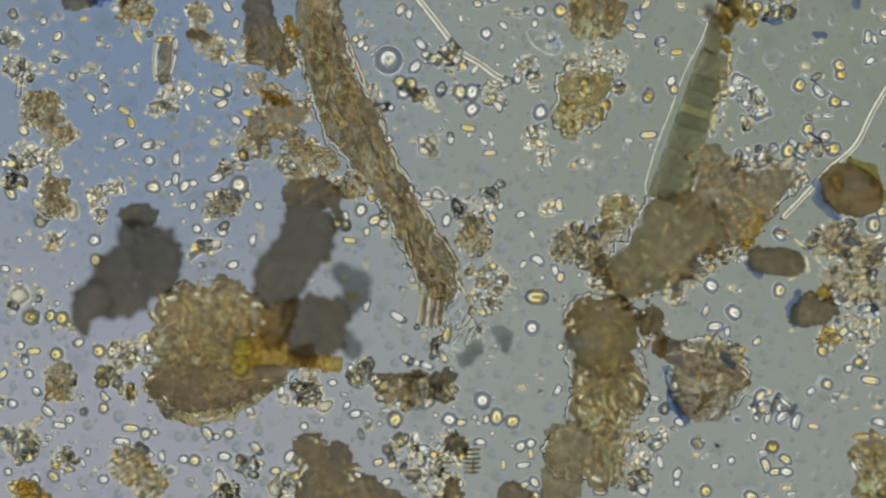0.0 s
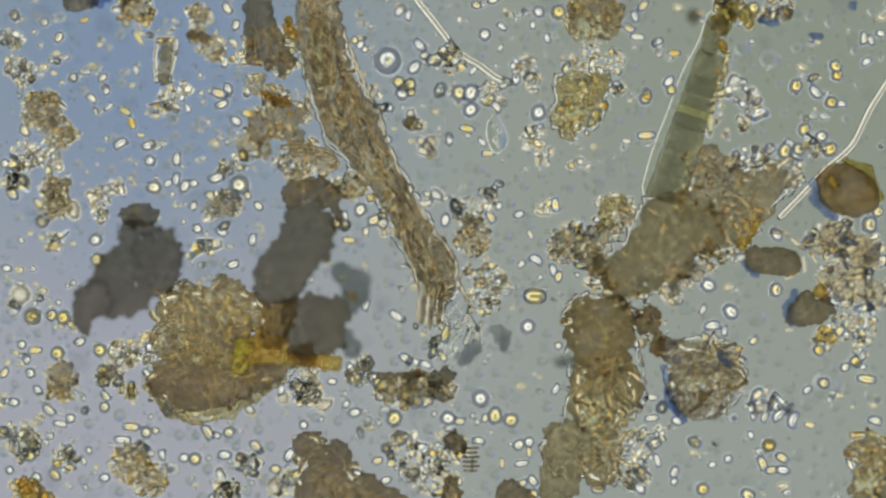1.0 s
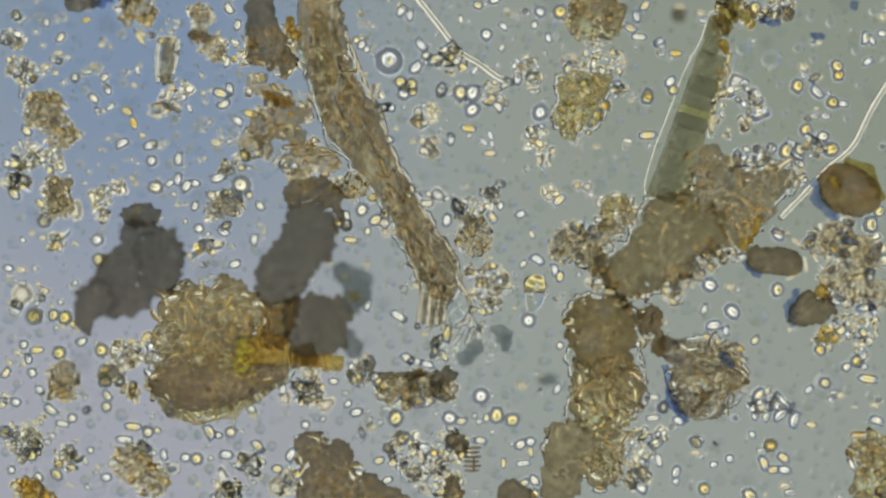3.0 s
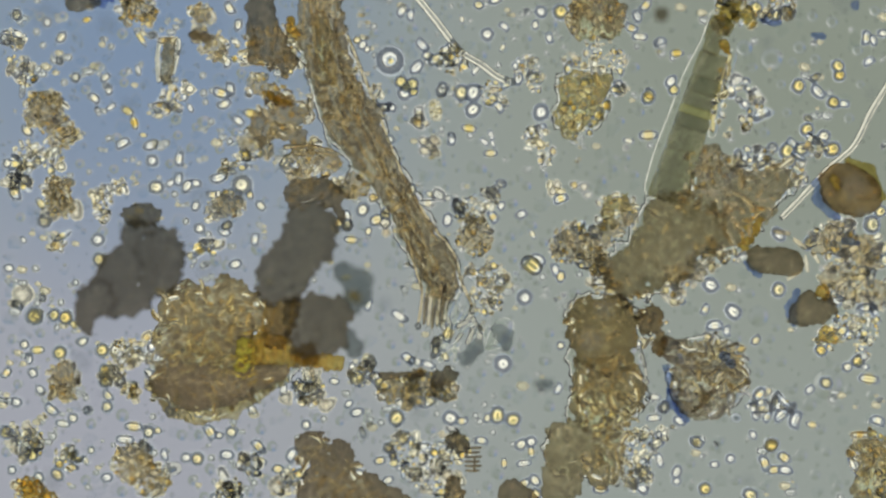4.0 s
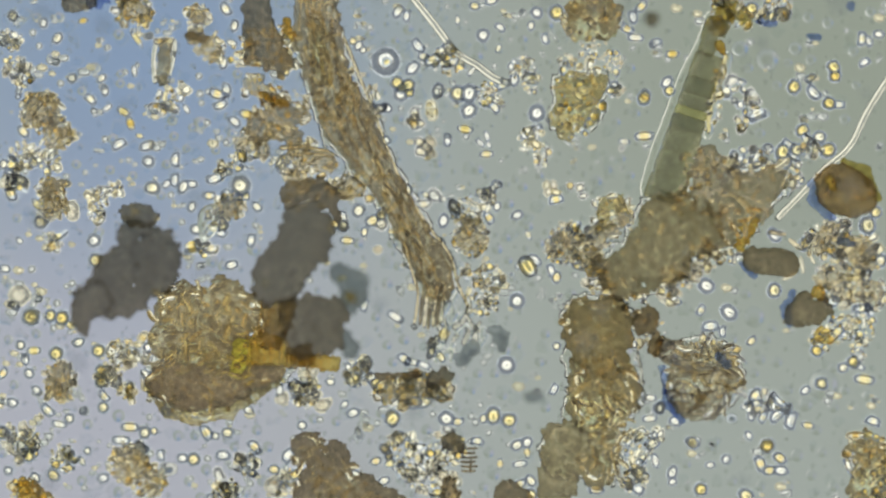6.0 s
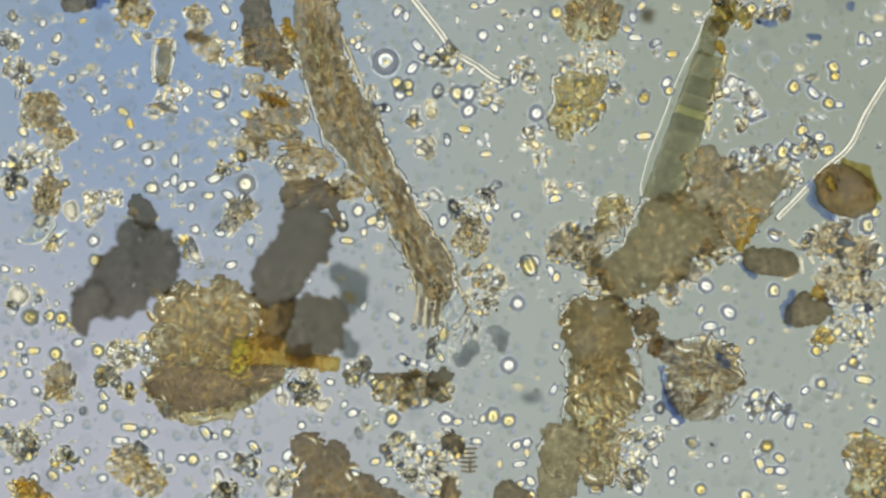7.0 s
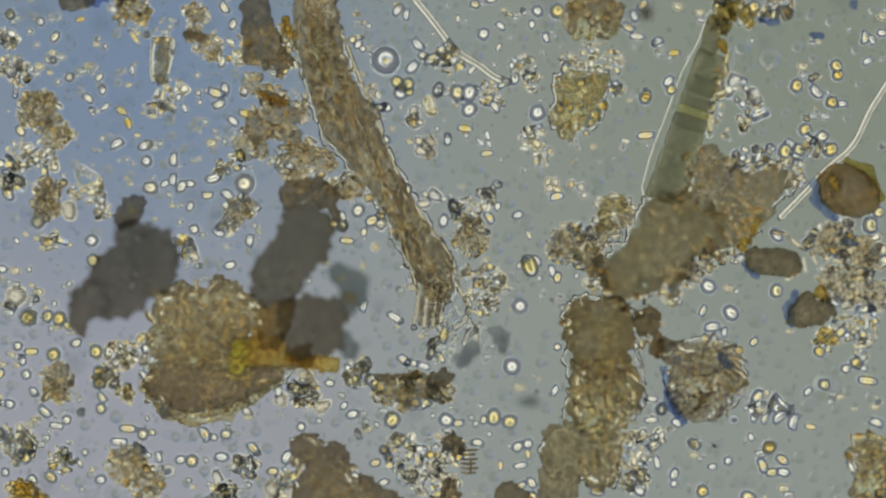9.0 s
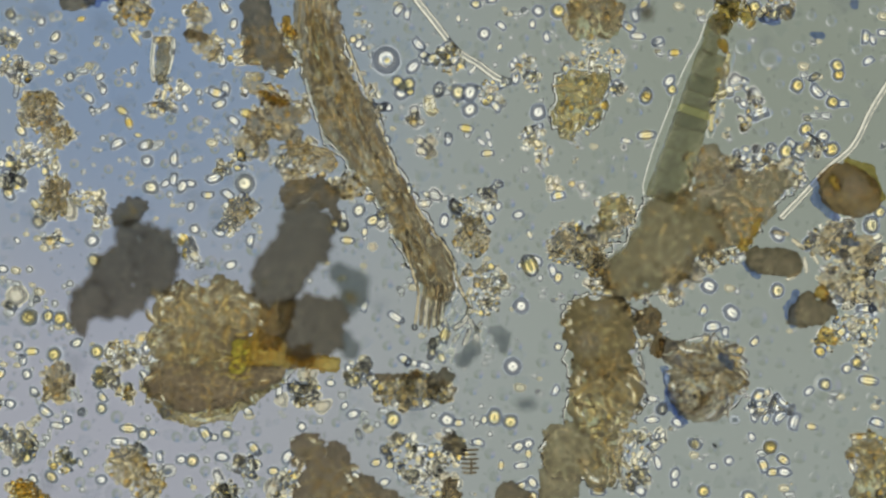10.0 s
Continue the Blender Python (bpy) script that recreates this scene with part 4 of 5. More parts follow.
def heaps():
    g = "granule heaps"
    def heap(label, lobes, count, sizes, mats, seed, core=None, high=0.03, shapes=None):
        return cluster("granule_heap", label, "granule heap", lobes, count, sizes, mats, seed, core, g, high, shapes=shapes)
    heap("brown heap of fine granules", [(80, 195, 34), (105, 235, 30), (60, 200, 20)], 75, (4, 7.5), BR, 101, HEAPED)
    heap("loose heap of clear and amber granules", [(45, 275, 24), (95, 285, 20), (30, 320, 18)], 42, (4.5, 8.5), MX, 102)
    heap("row of clear granules", [(25, 70, 18), (30, 120, 20), (50, 140, 14)], 30, (4.5, 8.5), MX, 103)
    heap("golden heap of granules", [(240, 15, 30), (260, 30, 16)], 32, (4.5, 8.5), AM, 105, HEAPED)
    heap("small brown heap with dark flakes", [(355, 25, 20), (350, 65, 16), (380, 85, 24)], 37, (4.5, 8.5), BR, 106, HEAPED)
    column = thing("debris_column", "dark brown column of debris with pale flecks", "debris clump", 470, 60)
    lump("body", DARKBROWN, column, [(460, -8, 24, 466, 50, 26), (470, 76, 34), (495, 104, 26), (452, 96, 18), (505, 125, 12)], 0.0, 0.14, 107, 6, 30, 0.009)
    granules(column, [(470, 80, 36), (495, 112, 24), (446, 90, 16)], 30, (3.5, 6.5), BR, 207, 0.1)
    granules(column, [(430, 70, 10, 425, 110, 12), (520, 120, 12), (505, 60, 8, 512, 90, 8)], 20, (4, 7), MX, 307, 0.02)
    ragged = thing("ragged_debris", "ragged brown clump of debris with pale granules", "debris clump", 490, 215)
    lump("body", TAUPE, ragged, [(470, 222, 28), (498, 196, 24), (526, 205, 20), (520, 238, 18), (462, 245, 14)], 0.0, 0.08, 108, 7, 26, 0.009)
    granules(ragged, [(485, 180, 26), (478, 225, 34), (522, 212, 26), (540, 180, 14)], 64, (3.5, 7), BR, 208, 0.05)
    heap("shredded brown heap under the strand", [(540, 275, 30), (580, 290, 24), (530, 310, 20), (630, 330, 24)], 58, (4, 7.5), BR, 109, HEAPED, 0.03)
    heap("amber-brown heap beside a dark flake", [(690, 690, 24), (740, 680, 28), (785, 690, 20), (720, 700, 20)], 62, (4.5, 8.5), AM, 110, HEAPED, 0.04)
    heap("loose grey heap of granules and flakes", [(720, 800, 34), (760, 830, 40), (800, 790, 30), (790, 860, 30)], 87, (4.5, 8.5), MX, 111)
    heap("round brown heap of granules", [(838, 420, 32)], 45, (4, 7.5), BR, 112, HEAPED, 0.03)
    heap("clear and brown granules along the strand", [(830, 375, 26), (865, 350, 18), (870, 490, 24), (860, 530, 30), (825, 480, 14)], 82, (4, 7.5), MX, 113)
    heap("fringe of granules along the olive mass", [(1060, 420, 24), (1085, 405, 18), (1110, 385, 16), (1060, 470, 16)], 46, (4, 7.5), MX, 214, HEAPED, 0.02)
    heap("granules between the strand and dark matter", [(455, 150, 22), (440, 250, 22), (470, 265, 16), (540, 330, 14), (600, 330, 18)], 34, (4, 7.5), MX, 215, HEAPED, 0.02)
    heap("loose granules below the olive mass", [(1235, 470, 22), (1280, 450, 16), (1300, 460, 10)], 26, (4, 7.5), MX, 216)
    heap("brown and clear granules", [(1010, 430, 34), (1045, 455, 24), (990, 440, 20)], 65, (4, 7.5), MX, 114, HEAPED, 0.03)
    heap("amber heap with a clear rim", [(1075, 362, 18, 1108, 360, 15), (1072, 390, 16)], 17, (5, 8), (SPARK, GRAIN), 115, YELLOW, 0.04)
    heap("clear granules round a thread", [(798, 108, 26), (868, 165, 20)], 32, (4, 7.5), MX, 116)
    heap("heap of clear granules", [(930, 120, 22), (950, 150, 18), (945, 245, 24), (965, 275, 16)], 42, (4, 7.5), CL, 117)
    heap("granules round the plant cell", [(1090, 110, 20), (1095, 160, 12), (1050, 95, 16), (1010, 108, 14)], 37, (4, 7.5), MX, 118)
    heap("heap of clear beads", [(1310, 160, 22), (1335, 190, 18), (1318, 215, 14)], 19, (7, 11), (CLEAR, GRAIN), 119, shapes=PEBBLES)
    heap("wide heap of clear and brown granules", [(1480, 420, 34), (1530, 450, 36), (1450, 430, 24), (1500, 500, 40), (1545, 520, 30), (1470, 490, 24)], 110, (4.5, 9), (GRAIN, SPARK, CLEAR, BROWN_GRAIN, GRAIN), 120, HEAPED, 0.012)
    heap("trailing granules with amber grains", [(1490, 580, 24), (1530, 580, 24), (1460, 600, 20), (1525, 620, 14)], 57, (4, 7.5), MX, 121)
    heap("olive and amber shreds", [(1290, 15, 26), (1275, 40, 18), (1320, 30, 16)], 35, (4.5, 9), AM, 122, OCHRE, 0.04)
    heap("amber grains with blue shade", [(1380, 15, 22), (1350, 25, 12)], 20, (4.5, 9), AM, 123)
    heap("clear granules beside the brown mass", [(1130, 790, 30), (1130, 845, 26), (1160, 770, 16)], 42, (4.5, 8.5), CL, 124)
    heap("grey-brown heap of loose granules", [(225, 625, 26), (200, 660, 20), (230, 690, 14)], 42, (4.5, 8.5), BR, 125)
    heap("small brown heap of granules", [(110, 665, 26), (115, 690, 20)], 32, (4.5, 8.5), BR, 126, HEAPED, 0.03)
    heap("clear heap of granules", [(50, 785, 30), (120, 810, 24)], 42, (4.5, 8.5), MX, 127)
    heap("brown heap with an amber heart", [(235, 820, 36), (270, 850, 28)], 57, (4.5, 8.5), BR, 128, HEAPED, 0.03)
    heap("amber-orange fibrous clump of shreds", [(50, 870, 26), (80, 885, 20)], 27, (4.5, 8.5), AM, 129, ORANGE, 0.04)
    heap("clear heap of granules", [(440, 820, 22), (400, 860, 24), (25, 760, 16)], 22, (5, 9), CL, 130)
    heap("pale heap under the golden ball", [(545, 690, 26), (640, 660, 24)], 42, (4.5, 8.5), MX, 131)
    heap("small clear heap of droplets", [(400, 300, 14), (430, 280, 18), (500, 285, 12)], 25, (4.5, 8.5), MX, 132)
    heap("clear heap under the slim body", [(300, 180, 20), (325, 160, 14)], 15, (6, 9), CL, 134)
    heap("granules on the slide's lower edge", [(400, 880, 20), (510, 850, 24)], 30, (4.5, 8.5), MX, 135)
    heap("small clear heap of beads", [(1350, 710, 24), (1385, 720, 14)], 14, (5, 9), (CLEAR, GRAIN), 136)


heaps()


# ---- single droplets, grains and rods, by stretches of the slide ----
SAID = {CLEAR: "clear round oil droplet with a dark rim", YOLK: "yellow-cored round droplet with a dark rim", FAINT: "faint pale droplet, almost clear",
        SMOKE: "small dark round speck", DARKBROWN: "dark brown rounded grain in the film", BROWN_GRAIN: "brown rounded grain in the water film", AMBER: "amber rounded grain in the water film", GRAIN: "yellowish rounded grain in the water film"}


PALE = []


LENSES = [LENS] + [drop_mesh("uneven_lens", k, 0.07, 1.0 + 0.05 * k, 1.0) for k in range(5)]
ROUGH = [drop_mesh("rough_lens", 30 + k, 0.11, 1.1 + 0.12 * k, 0.85, 0.1 * k) for k in range(4)]


def droplets(rows, material=None):
    material = material or CLEAR
    for x, y, r in rows:
        r = r if r < 11 or material == FAINT else 11 + (r - 11) * 0.55
        if material == FAINT:
            PALE.append((x, y, r))
            continue
        turn = (x * 37 + y * 61) % 360
        if material == CLEAR and r < 13 and (x * 31 + y * 17) % 5 < 2:
            ob = piece("grain", ROUGH[(x * 3 + y) % 4], CLEAR, x, y, 0.7 * r / 1000, r, turn)
            tagged(ob, "clear uneven granule with a dark rim", "grain", "grains in the film")
            continue
        ob = piece("droplet", LENSES[(x + 3 * y) % 6], material, x, y, 0.7 * r / 1000, r, turn)
        tagged(ob, SAID[material], "droplet", "droplets in the film")


def grains(rows, material=None):
    """x, y, half-length, turn"""
    material = material or GRAIN
    for k, (x, y, r, turn) in enumerate(rows):
        ob = piece("grain", PEBBLES[(k * 5 + x) % 8], material, x, y, r / 1000, r, turn)
        tagged(ob, SAID[material], "grain", "grains in the film")


def rods(rows, material=None, shape=None):
    """x, y, half-length, turn in degrees clockwise"""
    for x, y, r, turn in rows:
        me = shape or ROD
        r *= 0.86
        ob = piece("rod", me, material or CLEAR, x, y, r * 0.35 / 1000, r, turn)
        tagged(ob, "short clear rod with a dark rim" if material != YOLK else "short yellow rod with a dark rim", "rod", "rods in the film")


droplets([(28, 27, 10), (82, 40, 8), (107, 67, 10), (133, 138, 9), (47, 232, 10), (185, 138, 8), (191, 160, 8), (165, 175, 9),
          (316, 282, 10), (265, 258, 11), (268, 285, 11), (216, 255, 10), (60, 140, 8), (5, 70, 9), (75, 172, 7), (120, 325, 8)])
droplets([(310, 213, 9), (360, 218, 12), (313, 240, 8), (335, 262, 7), (387, 265, 8), (218, 130, 7), (218, 147, 8), (175, 120, 8), (160, 125, 8), (205, 245, 9),
          (110, 30, 9), (70, 30, 8), (215, 60, 9), (140, 290, 8), (345, 225, 7), (150, 160, 8), (95, 100, 7)], FAINT)
rods([(243, 125, 12, 80), (195, 190, 12, -35), (172, 198, 11, 70), (335, 192, 11, 60), (66, 182, 10, 20)])
rods([(224, 197, 15, 30), (236, 218, 15, 70), (152, 36, 11, -15), (252, 240, 9, 10)], YOLK)
rods([(42, 140, 42, 98), (100, 185, 22, 60)], None, NEEDLE)
rods([(222, 35, 20, 55), (247, 68, 20, 55)], YOLK, LONGROD)
droplets([(405, 15, 10), (420, 45, 9), (400, 110, 9), (390, 165, 11), (405, 160, 10), (395, 185, 10), (420, 215, 9), (640, 80, 9), (630, 72, 8), (710, 20, 10), (725, 28, 8), (745, 80, 10),
          (687, 248, 9), (676, 192, 11), (770, 105, 12), (755, 100, 9), (735, 120, 13), (648, 88, 7), (655, 190, 9), (690, 190, 10)])
droplets([(728, 52, 9), (705, 72, 7), (710, 210, 9), (425, 130, 8), (645, 20, 9), (660, 60, 8), (415, 235, 8), (410, 250, 9), (640, 250, 8)], FAINT)
rods([(460, 140, 12, -30), (443, 202, 18, 14), (432, 276, 14, 60)], YOLK)
rods([(680, 190, 12, -10), (415, 75, 12, 20)])
droplets([(860, 62, 12), (890, 48, 8), (955, 22, 11), (800, 85, 12), (797, 247, 9), (875, 0, 10), (835, 165, 18), (835, 195, 15), (955, 200, 18), (970, 68, 8), (1165, 75, 9), (1140, 10, 10), (1115, 50, 9),
          (1100, 25, 8), (915, 140, 10), (880, 190, 9), (895, 150, 9), (1125, 30, 10), (1185, 145, 11), (945, 45, 8), (780, 160, 14)])
droplets([(815, 165, 17), (990, 22, 17), (1145, 172, 13), (845, 10, 8), (1190, 160, 10)], YOLK)
droplets([(850, 100, 9), (905, 30, 8), (975, 45, 9), (930, 70, 8), (1120, 120, 9), (1130, 200, 8), (1095, 215, 8), (850, 300, 9), (1010, 330, 8), (1105, 280, 7), (780, 290, 7)], FAINT)
rods([(815, 35, 10, 85), (887, 85, 10, -60), (1130, 66, 17, 3), (1110, 250, 12, 10), (840, 125, 13, -50), (867, 240, 12, 70), (855, 252, 12, 40), (866, 272, 15, -5), (870, 255, 9, 60), (1145, 240, 20, -5)])
rods([(828, 228, 17, 10), (1195, 95, 15, -5), (950, 140, 12, 60)], YOLK)
droplets([(1445, 163, 12), (1440, 138, 8), (1530, 68, 10), (1542, 72, 8), (1455, 242, 11), (1400, 255, 9), (1320, 265, 7), (1345, 275, 10), (1360, 30, 12), (1365, 262, 9), (1490, 185, 8), (1560, 60, 9), (1535, 110, 8)])
droplets([(1480, 118, 11), (1483, 134, 11), (1410, 153, 13), (1472, 182, 12), (1425, 230, 12), (1390, 268, 15), (1415, 265, 13), (1470, 265, 16), (1392, 22, 14), (1335, 15, 14)], YOLK)
droplets([(1315, 86, 14), (1363, 105, 19), (1412, 85, 11), (1435, 30, 9), (1330, 120, 8), (1360, 200, 8), (1380, 150, 8), (1440, 105, 9), (1515, 90, 9), (1500, 210, 9), (1350, 235, 9), (1390, 200, 8), (1520, 150, 7), (1470, 40, 10), (1545, 20, 9), (1400, 110, 7)], FAINT)
droplets([(275, 332, 13), (330, 330, 12), (315, 318, 9), (385, 315, 12), (375, 345, 9), (15, 475, 9), (40, 425, 6), (25, 310, 12), (40, 318, 10), (25, 340, 12), (78, 392, 14), (30, 540, 9), (172, 425, 13),
          (352, 405, 10), (345, 365, 9), (395, 410, 9), (12, 290, 9), (300, 325, 8), (345, 325, 9)])
droplets([(60, 560, 20), (115, 562, 15), (175, 460, 14), (95, 558, 10)], YOLK)
droplets([(340, 455, 9), (380, 462, 10), (20, 500, 9), (200, 300, 8), (240, 310, 8), (300, 290, 8), (35, 385, 8), (180, 410, 9), (290, 345, 8)], FAINT)
grains([(40, 522, 20, 80), (132, 372, 15, 80), (85, 380, 14, 40)], BROWN_GRAIN)
rods([(72, 362, 16, 50), (130, 575, 14, 30)], YOLK)
droplets([(665, 390, 13), (640, 372, 12), (597, 395, 10), (440, 345, 8), (460, 365, 9), (415, 468, 10), (400, 400, 10), (650, 540, 9), (680, 380, 12), (505, 296, 11), (725, 338, 11), (612, 400, 12),
          (450, 425, 9), (410, 345, 10), (700, 345, 9), (650, 410, 8)])
droplets([(620, 425, 10), (455, 440, 12), (640, 430, 9), (700, 430, 9), (770, 350, 9), (690, 500, 9), (710, 470, 8), (670, 560, 8), (720, 600, 9), (690, 610, 8), (400, 470, 9)], FAINT)
grains([(680, 396, 13, 80), (660, 350, 10, 0), (775, 345, 12, 40), (755, 360, 10, 0)])
rods([(613, 388, 19, 82), (705, 560, 20, 32), (620, 425, 16, 5), (760, 345, 12, 30), (790, 352, 10, -20)])
droplets([(920, 380, 10), (950, 460, 11), (925, 468, 7), (990, 490, 10), (980, 478, 9), (870, 385, 9), (808, 365, 13), (790, 390, 12), (885, 325, 9), (870, 340, 10), (990, 420, 11), (885, 365, 8), (770, 620, 9)])
droplets([(1015, 520, 9), (900, 420, 8), (940, 400, 8), (905, 360, 9), (930, 330, 8), (960, 310, 7), (1060, 320, 10), (1080, 300, 8), (960, 430, 8), (885, 440, 9), (905, 460, 7), (920, 520, 9), (970, 590, 8), (900, 620, 8), (1120, 310, 8)], FAINT)
droplets([(910, 485, 5), (995, 523, 6), (1300, 740, 8), (155, 727, 8), (955, 690, 4), (640, 770, 9), (1105, 262, 6), (305, 830, 11)], SMOKE)
rods([(882, 330, 13, -15), (868, 352, 12, 70), (820, 385, 10, 20), (940, 415, 11, 60)])
droplets([(1295, 552, 15), (1245, 548, 8), (1262, 577, 11), (1284, 586, 8), (1225, 465, 10), (1255, 445, 9), (1200, 530, 9), (1375, 415, 14), (1430, 430, 14), (1255, 505, 15)])
droplets([(1540, 398, 17), (1375, 513, 13), (1475, 440, 11), (1500, 415, 10), (1547, 455, 10), (1555, 375, 10)], YOLK)
droplets([(1340, 560, 17), (1325, 520, 8), (1300, 600, 9), (1360, 600, 8), (1380, 640, 9), (1340, 660, 8), (1400, 690, 8), (1370, 580, 7), (1480, 650, 9), (1320, 640, 7)], FAINT)
droplets([(42, 610, 9), (50, 635, 9), (145, 605, 10), (57, 660, 9), (10, 660, 9), (28, 712, 9), (90, 725, 10), (128, 740, 9), (190, 700, 9), (188, 720, 10), (255, 790, 10), (262, 765, 11), (278, 762, 7), (370, 765, 11),
          (348, 812, 13), (328, 810, 9), (20, 832, 8), (68, 845, 9), (100, 840, 12), (188, 845, 9), (160, 797, 7), (290, 805, 8), (70, 690, 9)])
droplets([(105, 625, 15), (180, 620, 14), (10, 765, 14), (185, 655, 11), (185, 675, 12), (55, 805, 12), (60, 785, 12), (125, 805, 14)], YOLK)
droplets([(215, 735, 11), (30, 680, 8), (70, 590, 8), (20, 600, 8), (140, 690, 9), (350, 770, 8), (320, 770, 9), (340, 850, 9), (370, 830, 9), (150, 850, 9), (215, 870, 9), (10, 800, 9), (160, 750, 9), (70, 745, 9)], FAINT)
rods([(110, 750, 16, 10), (235, 755, 19, 3), (220, 778, 19, 3), (110, 810, 12, -30), (150, 815, 12, 60), (105, 655, 11, 10)])
rods([(65, 620, 16, -5), (235, 690, 18, 95), (290, 850, 16, 80), (62, 855, 14, 50)], YOLK)
droplets([(408, 765, 10), (445, 725, 9), (455, 790, 10), (400, 805, 11), (515, 805, 11), (490, 830, 10), (540, 752, 9), (530, 685, 12), (590, 675, 8), (615, 715, 8), (630, 730, 11), (655, 643, 12), (640, 652, 11),
          (712, 775, 14), (685, 792, 10), (693, 805, 9), (735, 712, 11), (755, 710, 12), (685, 850, 9), (720, 635, 10), (635, 840, 10), (662, 668, 11), (385, 770, 8), (670, 815, 9)])
droplets([(632, 670, 17), (700, 740, 16), (695, 690, 10), (735, 683, 11), (405, 870, 12)], YOLK)
droplets([(460, 760, 9), (480, 790, 9), (420, 790, 8), (470, 850, 9), (600, 745, 8), (650, 745, 9), (680, 730, 9), (760, 760, 9), (700, 640, 8), (440, 870, 9), (360, 880, 9), (560, 740, 8)], FAINT)
grains([(575, 715, 14, 0), (490, 860, 16, 90), (505, 705, 13, 90), (560, 690, 13, 60), (550, 660, 12, 0)], BROWN_GRAIN)
rods([(735, 640, 16, 15), (755, 645, 16, 20), (440, 830, 20, 10), (460, 815, 14, 30), (775, 605, 16, 110), (785, 630, 14, 60), (790, 590, 20, 100), (500, 690, 16, 95), (540, 705, 13, 0), (640, 765, 12, 70)])
droplets([(795, 740, 15), (815, 745, 9), (920, 787, 10), (938, 782, 10), (990, 612, 8), (1120, 705, 12), (1175, 720, 10), (1160, 783, 12), (1060, 865, 12), (1135, 838, 11), (1120, 848, 13), (985, 688, 8), (860, 740, 8), (945, 850, 10), (925, 855, 9), (850, 780, 9)])
droplets([(878, 735, 16), (906, 743, 15), (945, 875, 12), (1080, 735, 9)], YOLK)
droplets([(895, 700, 7), (880, 660, 8), (970, 720, 9), (850, 660, 8), (870, 800, 9), (880, 840, 9), (860, 860, 8), (910, 760, 8), (1140, 815, 10), (1110, 800, 9), (960, 640, 8), (920, 610, 7), (840, 690, 7)], FAINT)
rods([(1155, 703, 15, 5), (1155, 740, 16, -5), (1118, 778, 15, 95), (1140, 770, 14, 120), (925, 820, 16, -10), (938, 800, 13, 80), (1165, 815, 16, 75), (905, 860, 12, 100), (890, 820, 12, 90)])
droplets([(1230, 783, 11), (1330, 770, 8), (1350, 820, 11), (1367, 832, 10), (1385, 810, 11), (1387, 832, 11), (1430, 690, 9), (1405, 743, 14), (1376, 718, 11), (1380, 735, 11), (1397, 722, 9), (1335, 735, 9), (1335, 603, 9),
          (1497, 650, 9), (1195, 835, 11), (1195, 852, 8), (1200, 745, 10), (1290, 812, 9), (1262, 822, 8), (1355, 738, 8), (1550, 745, 10), (1170, 722, 10)])
droplets([(1363, 788, 15), (1459, 678, 11), (1245, 865, 13), (1325, 876, 13), (1515, 640, 11), (1450, 620, 10)], YOLK)
droplets([(1462, 680, 25), (1415, 805, 11), (1430, 715, 12), (1350, 635, 9), (1300, 700, 8), (1450, 760, 9), (1440, 840, 9), (1270, 780, 8), (1480, 720, 9), (1220, 820, 8), (1400, 860, 9), (1300, 850, 9), (1460, 800, 8), (1540, 700, 9), (1500, 690, 8), (1260, 790, 8), (1350, 860, 8), (1480, 860, 9)], FAINT)
rods([(1535, 671, 22, 8), (1208, 690, 12, 20)], YOLK)
rods([(1525, 648, 14, 20), (1325, 718, 11, -20), (1345, 712, 12, -20), (1205, 615, 12, 70), (1435, 752, 14, 10)])


def joined(name, label, category, rows, material, me, squash):
    """Specks too many or too faint to tell apart, as one object."""
    co = np.array([v.co[:] for v in me.vertices])
    me.calc_loop_triangles()
    tri = np.array([t.vertices[:] for t in me.loop_triangles])
    verts = np.concatenate([co * (r / 1000, r / 1000, r * squash / 1000) + at(x, y, r * squash / 1000)[:] for x, y, r in rows])
    faces = np.concatenate([tri + k * len(co) for k in range(len(rows))])
    ob = mesh_object(name, verts.tolist(), faces.tolist(), material)
    tagged(ob, label, category, kind="stuff")


joined("faint_specks", "faint pale specks spread through the water film", "specks", PALE, FAINT, LENS, 0.4)
rng = random.Random(77)
joined("fine_dust", "fine clear dust spread through the water film", "dust",
       [(rng.uniform(-10, 1578), rng.uniform(-10, 892), rng.uniform(2.0, 6.5)) for _ in range(1500)], DUST, pebble_mesh("dust", 5, 0.3, 1), 0.2)

BUSY = [(230, 490, 90), (360, 620, 110), (530, 420, 60), (590, 560, 70), (600, 850, 80), (565, 0, 45, 620, 200, 45), (620, 200, 45, 780, 500, 35), (1200, 420, 110), (1330, 350, 60),
        (1060, 640, 90), (1030, 800, 90), (1250, 665, 75), (1500, 340, 65), (1280, 60, 40, 1190, 330, 50), (1030, 180, 60), (1365, 462, 50), (1430, 545, 45), (1050, 30, 55)]
loose = [(rng.uniform(0, 1568), rng.uniform(0, 882)) for _ in range(330)]
open_spots = [(x, y) for x, y in loose if field_of(BUSY, np.array([x]), np.array([y]), 4.0)[0] < 0 and (x < 900 or rng.random() < 0.55)]
joined("small_droplets", "tiny white-cored droplets scattered through the film", "droplets", [(x, y, rng.uniform(3.5, 6.5)) for x, y in open_spots], TINY, LENSES[2], 1.0)
haze = [(rng.uniform(0, 1568), rng.uniform(0, 882), rng.uniform(9, 24)) for _ in range(40)]


